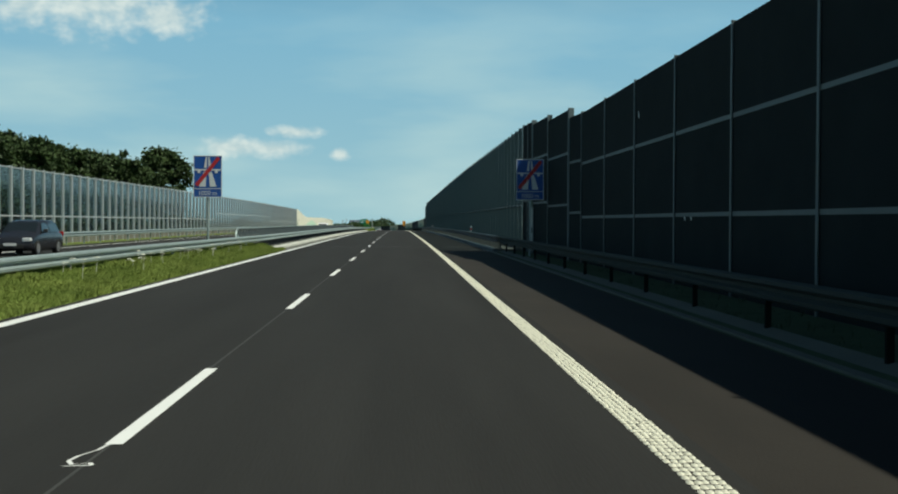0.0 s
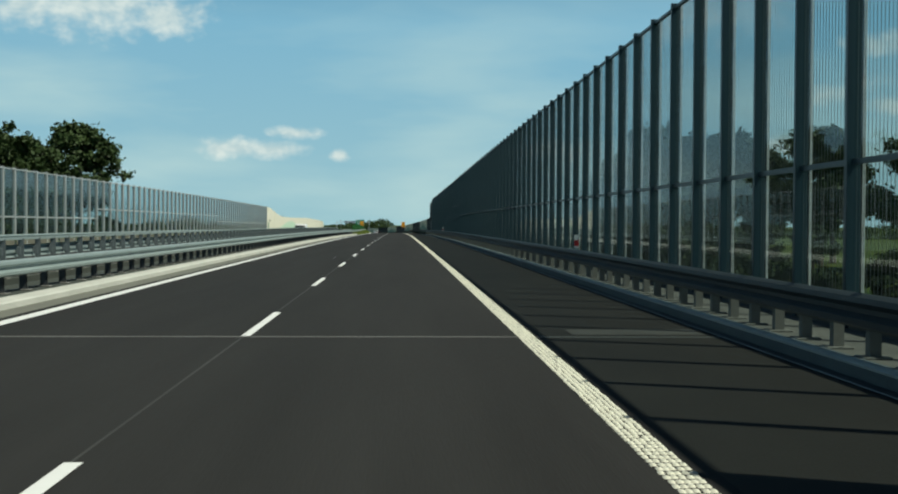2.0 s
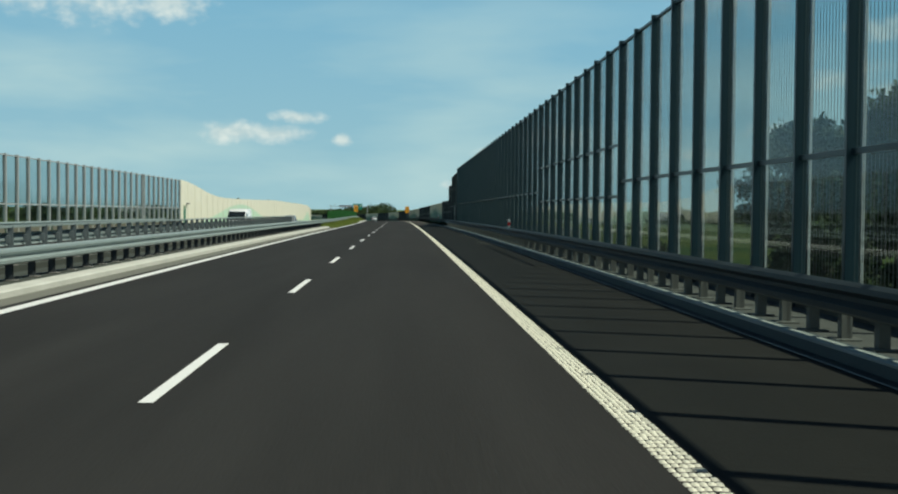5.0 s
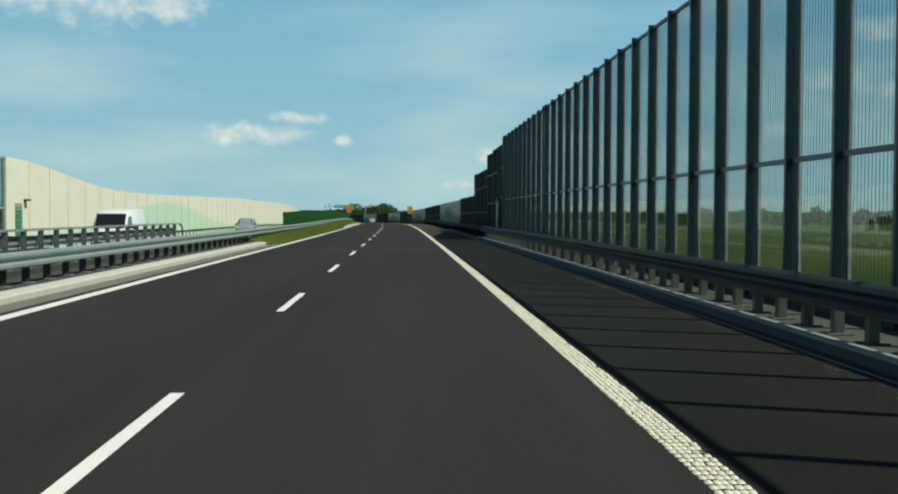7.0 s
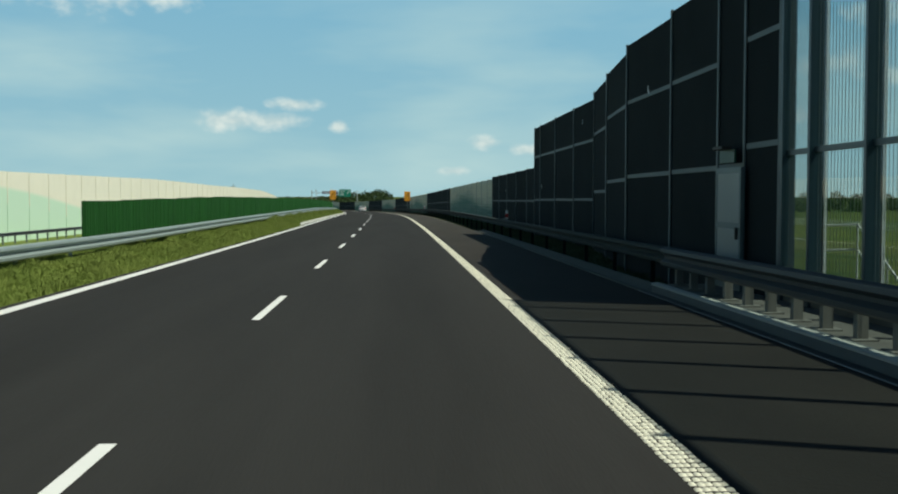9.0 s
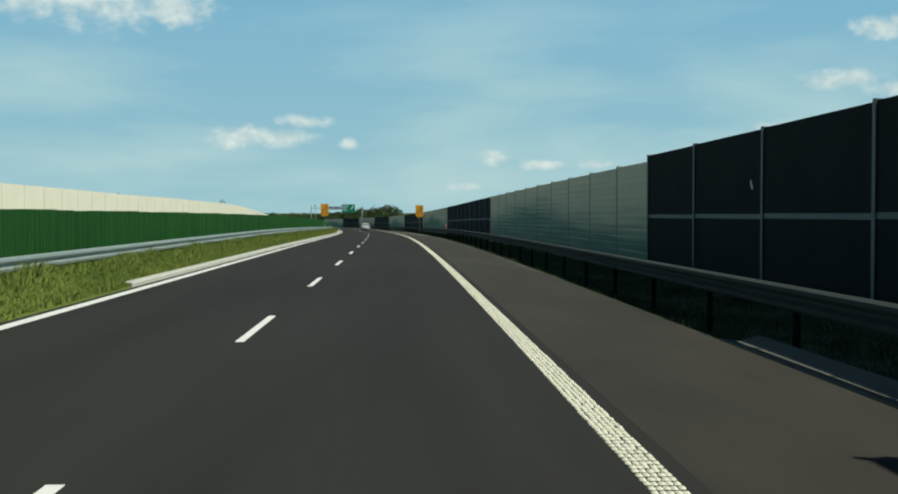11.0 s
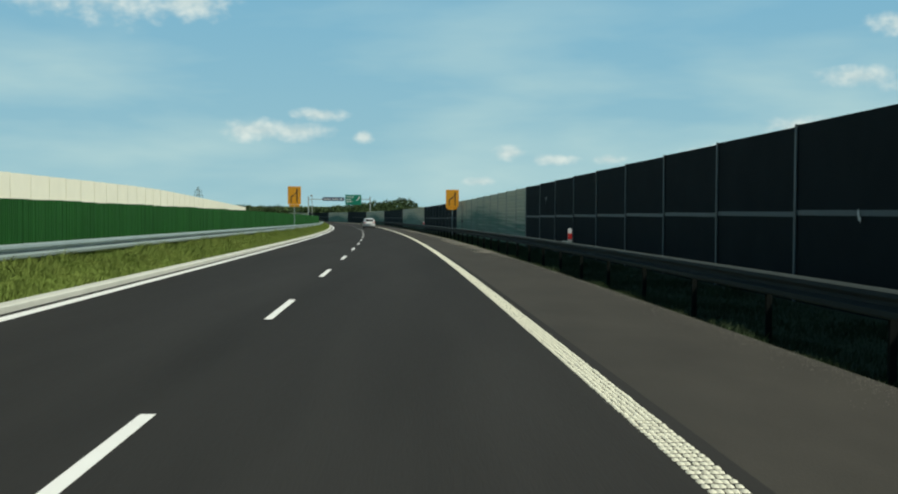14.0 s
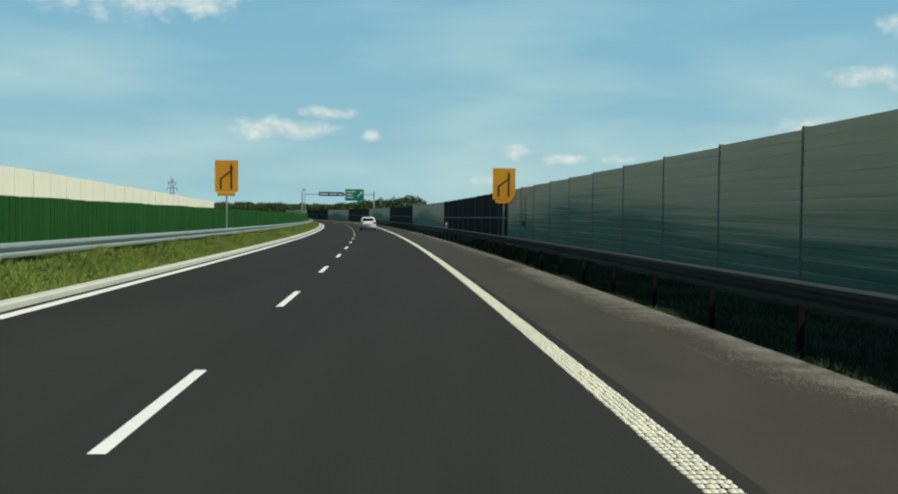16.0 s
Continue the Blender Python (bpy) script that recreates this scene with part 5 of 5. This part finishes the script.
# trees on the fields to the right
for i, (s, u, top) in enumerate([(158, 50, 10.0), (173, 46, 11.4), (182, 42, 10.0), (198, 29, 8.6), (140, 52, 9.4), (152, 46, 9.0), (166, 42, 11.0), (178, 36, 11.0), (186, 31, 12.0), (193, 35, 10.0), (204, 33, 8.6), (216, 30, 8.0), (168, 27, 10.5), (176, 29, 12.0), (184, 27, 9.5)]):
    tree((i * 3 + 1) % 4, s, u, -2.6, (top + 2.6) / 12.0, rng.uniform(0, 360), "leafy green tree in the field beyond the barrier", "trees behind the barriers")
# tree tops over the cream wall
for i, (s, u, top) in enumerate([(430, -34, 4.9), (437, -36, 5.3), (443, -34, 5.0), (450, -37, 5.1)]):
    tree(i % 4, s, u, -2.6, (top + 2.6) / 12.0, rng.uniform(0, 360), "leafy green tree behind the cream barrier", "trees behind the barriers")


# low bushes on the slope below the bridge
for i in range(26):
    s = 92 + 3.9 * i + rng.uniform(-1.5, 1.5)
    tree(i % 4, s, rng.uniform(13, 24), -3.4, rng.uniform(2.8, 5.2) / 12.0, rng.uniform(0, 360), "low dark green bush on the slope beyond the barrier", "bushes behind the barriers", "bush")
# and a row of them behind the far barrier
for i in range(34):
    tree((i + 2) % 4, 104 + 4.2 * i + rng.uniform(-1.5, 1.5), rng.uniform(-30, -24), -2.8, rng.uniform(3.8, 5.2) / 12.0, rng.uniform(0, 360), "low dark green bush behind the far barrier", "bushes behind the barriers", "bush")


def far_wood(name, spots, label):
    """Distant woodland: uneven crowns of many leaf clumps. spots: x, y, ground, height, breadth."""
    r = np.random.default_rng(21)
    pts = []
    for x, y, g, h, w in spots:
        n = 620
        d = r.normal(size=(n, 3))
        d /= np.linalg.norm(d, axis=1)[:, None]
        rad = r.uniform(0.5, 1.05, n) ** 0.6
        pts.append(np.array([x, y, g + h * 0.5]) + d * rad[:, None] * [w, w, h * 0.52] + r.normal(0, 0.4, (n, 3)))
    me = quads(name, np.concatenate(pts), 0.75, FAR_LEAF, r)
    tagged(put(name, me), label, "woodland", kind="stuff")


rw = np.random.default_rng(8)
ends, ring = [], []
cx, cy = rd(400.0, 1.8)[:2]
for az in np.arange(0.6, 11.5, 0.22):
    D = rw.uniform(780, 960)
    base = float(np.interp(cy + D, RY, RZ)) - 2.5
    up = float(np.interp(az, [0.6, 1.2, 1.8, 3.0, 3.6, 6.5, 7.5, 9, 11.5], [12.0, 18.0, 14.0, 13.0, 10.0, 8.0, 8.5, 9.0, 8.0]))
    ends.append((cx - D * math.sin(radians(az)), cy + D * math.cos(radians(az)), base, up * rw.uniform(0.8, 1.1), rw.uniform(4.0, 6.5)))
for az in np.concatenate([np.arange(-62, -0.2, 0.42), np.arange(12, 60, 0.6)]):
    D = rw.uniform(800, 1050)
    y = 200 + D * math.cos(radians(az))
    ring.append((-D * math.sin(radians(az)), y, float(np.interp(y, RY, RZ)) - 2.5, rw.uniform(7.0, 14.0), rw.uniform(5.0, 9.0)))
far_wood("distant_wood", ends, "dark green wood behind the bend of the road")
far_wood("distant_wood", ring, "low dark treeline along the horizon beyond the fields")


def grass(name, bands, label, mat=None):
    """Blades of grass; each band: s0, s1, u0, u1, blades per square metre, height."""
    r = np.random.default_rng(17)
    vs = []
    for s0, s1, u0, u1, dens, h, rise in bands:
        n = int((s1 - s0) * (u1 - u0) * dens)
        s, u = r.uniform(s0, s1, n), r.uniform(u0, u1, n)
        clump = 0.55 + 0.9 * np.abs(np.sin(s * 0.83 + 2.1 * np.sin(u * 1.7)) * np.sin(s * 0.31 + u * 2.3))
        hh = h * r.uniform(0.5, 1.2, n) * clump
        w = r.uniform(0.006, 0.012, n)
        ang, lean = r.uniform(0, math.pi, n), r.normal(0, 0.35, (n, 2))
        base = rd(s, u, np.interp(u, *rise) - 0.02)
        side = np.stack([np.cos(ang) * w, np.sin(ang) * w, 0 * w], -1)
        mid = base + np.stack([lean[:, 0] * hh * 0.35, lean[:, 1] * hh * 0.35, hh * 0.6], -1)
        tip = base + np.stack([lean[:, 0] * hh, lean[:, 1] * hh, hh], -1)
        vs.append(np.stack([base - side, base + side, mid + side * 0.7, tip, mid - side * 0.7], 1))
    v = np.concatenate(vs).reshape(-1, 3)
    n = len(v) // 5
    me = bpy.data.meshes.new(name)
    me.vertices.add(len(v))
    me.vertices.foreach_set("co", v.ravel())
    me.loops.add(5 * n)
    me.loops.foreach_set("vertex_index", np.arange(5 * n))
    me.polygons.add(n)
    me.polygons.foreach_set("loop_start", np.arange(0, 5 * n, 5))
    me.update(calc_edges=True)
    me.materials.append(mat or BLADE)
    tagged(put(name, me), label, "grass", kind="stuff")


MOUND_A = ([-8.2, -7.2, -6.0, -5.2, -4.35, -4.05], [-0.01, 0.3, 0.34, 0.2, 0.03, -0.01])
MOUND_B = ([-8.2, -7.4, -6.2, -5.4, -4.75, -4.36], [-0.01, 0.4, 0.5, 0.46, 0.2, 0.06])
MOUND_C = ([-8.2, -7.3, -6.2, -5.4, -4.75, -4.36, -4.05], [-0.01, 0.2, 0.28, 0.26, 0.15, 0.05, -0.01])
MOUND_D = ([-8.2, -7.3, -6.2, -5.4, -4.75, -4.36, -4.05], [-0.01, 0.28, 0.38, 0.36, 0.18, 0.06, -0.01])
FLAT = ([6.2, 9.6], [-0.01, 0.02])
DITCH = ([6.3, 6.7, 7.4, 8.7], [-0.16, -0.24, -0.2, 0.02])
grass("grass", [(5, 64.6, -6.6, -4.07, 1300, 0.13, MOUND_A), (241.8, 274, -6.1, -4.07, 1300, 0.13, MOUND_C), (274, 304, -6.1, -4.07, 1300, 0.13, MOUND_D), (304, 312, -6.1, -4.07, 1100, 0.14, MOUND_B), (312, 480, -6.1, -4.38, 1100, 0.14, MOUND_B), (304, 480, -6.0, -4.9, 450, 0.22, MOUND_B), (480, 700, -6.1, -4.42, 120, 0.25, MOUND_B)],
      "short sunlit grass on the central reservation")
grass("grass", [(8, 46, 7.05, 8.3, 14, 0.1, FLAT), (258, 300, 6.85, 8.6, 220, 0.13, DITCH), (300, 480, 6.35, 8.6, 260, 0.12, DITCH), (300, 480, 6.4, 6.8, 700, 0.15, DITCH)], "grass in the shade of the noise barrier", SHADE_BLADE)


def umbels():
    """White flower heads on stalks in the grass."""
    r = np.random.default_rng(4)
    bm = bmesh.new()
    for s, u in zip(np.concatenate([r.uniform(28, 48, 26), r.uniform(48, 60, 6)]), r.uniform(-6.0, -4.9, 32)):
        p = Vector(rd(s, u, 0.05))
        h = r.uniform(0.35, 0.6)
        rod(bm, p, p + Vector((0.03, 0.0, h)), 0.006, 0.004, 4)
        for k in range(7):
            o = Vector((r.normal(0, 0.05), r.normal(0, 0.05), h + r.normal(0, 0.008)))
            rod(bm, p + o, p + o + Vector((0, 0, 0.012)), 0.022, 0.014, 6)
    tagged(put("wildflowers", bm_mesh("wildflowers", bm, UMBEL)), "white flowering umbels in the verge grass", "wildflowers", kind="stuff")


umbels()


# small pale litter on the asphalt
for s, u in ((106.5, -0.72), (352.7, 3.08), (232.2, 6.1)):
    bm = prism([(-0.022, 0.0), (0.022, 0.0), (0.025, 0.008), (0.006, 0.015), (-0.018, 0.012)], -0.018, 0.02)
    tagged(put("litter", bm_mesh("litter", bm, SIGN_WHITE), None, spot(s, u, 0.002, 30 + s)), "small crumpled pale scrap on the asphalt", "litter", "litter")
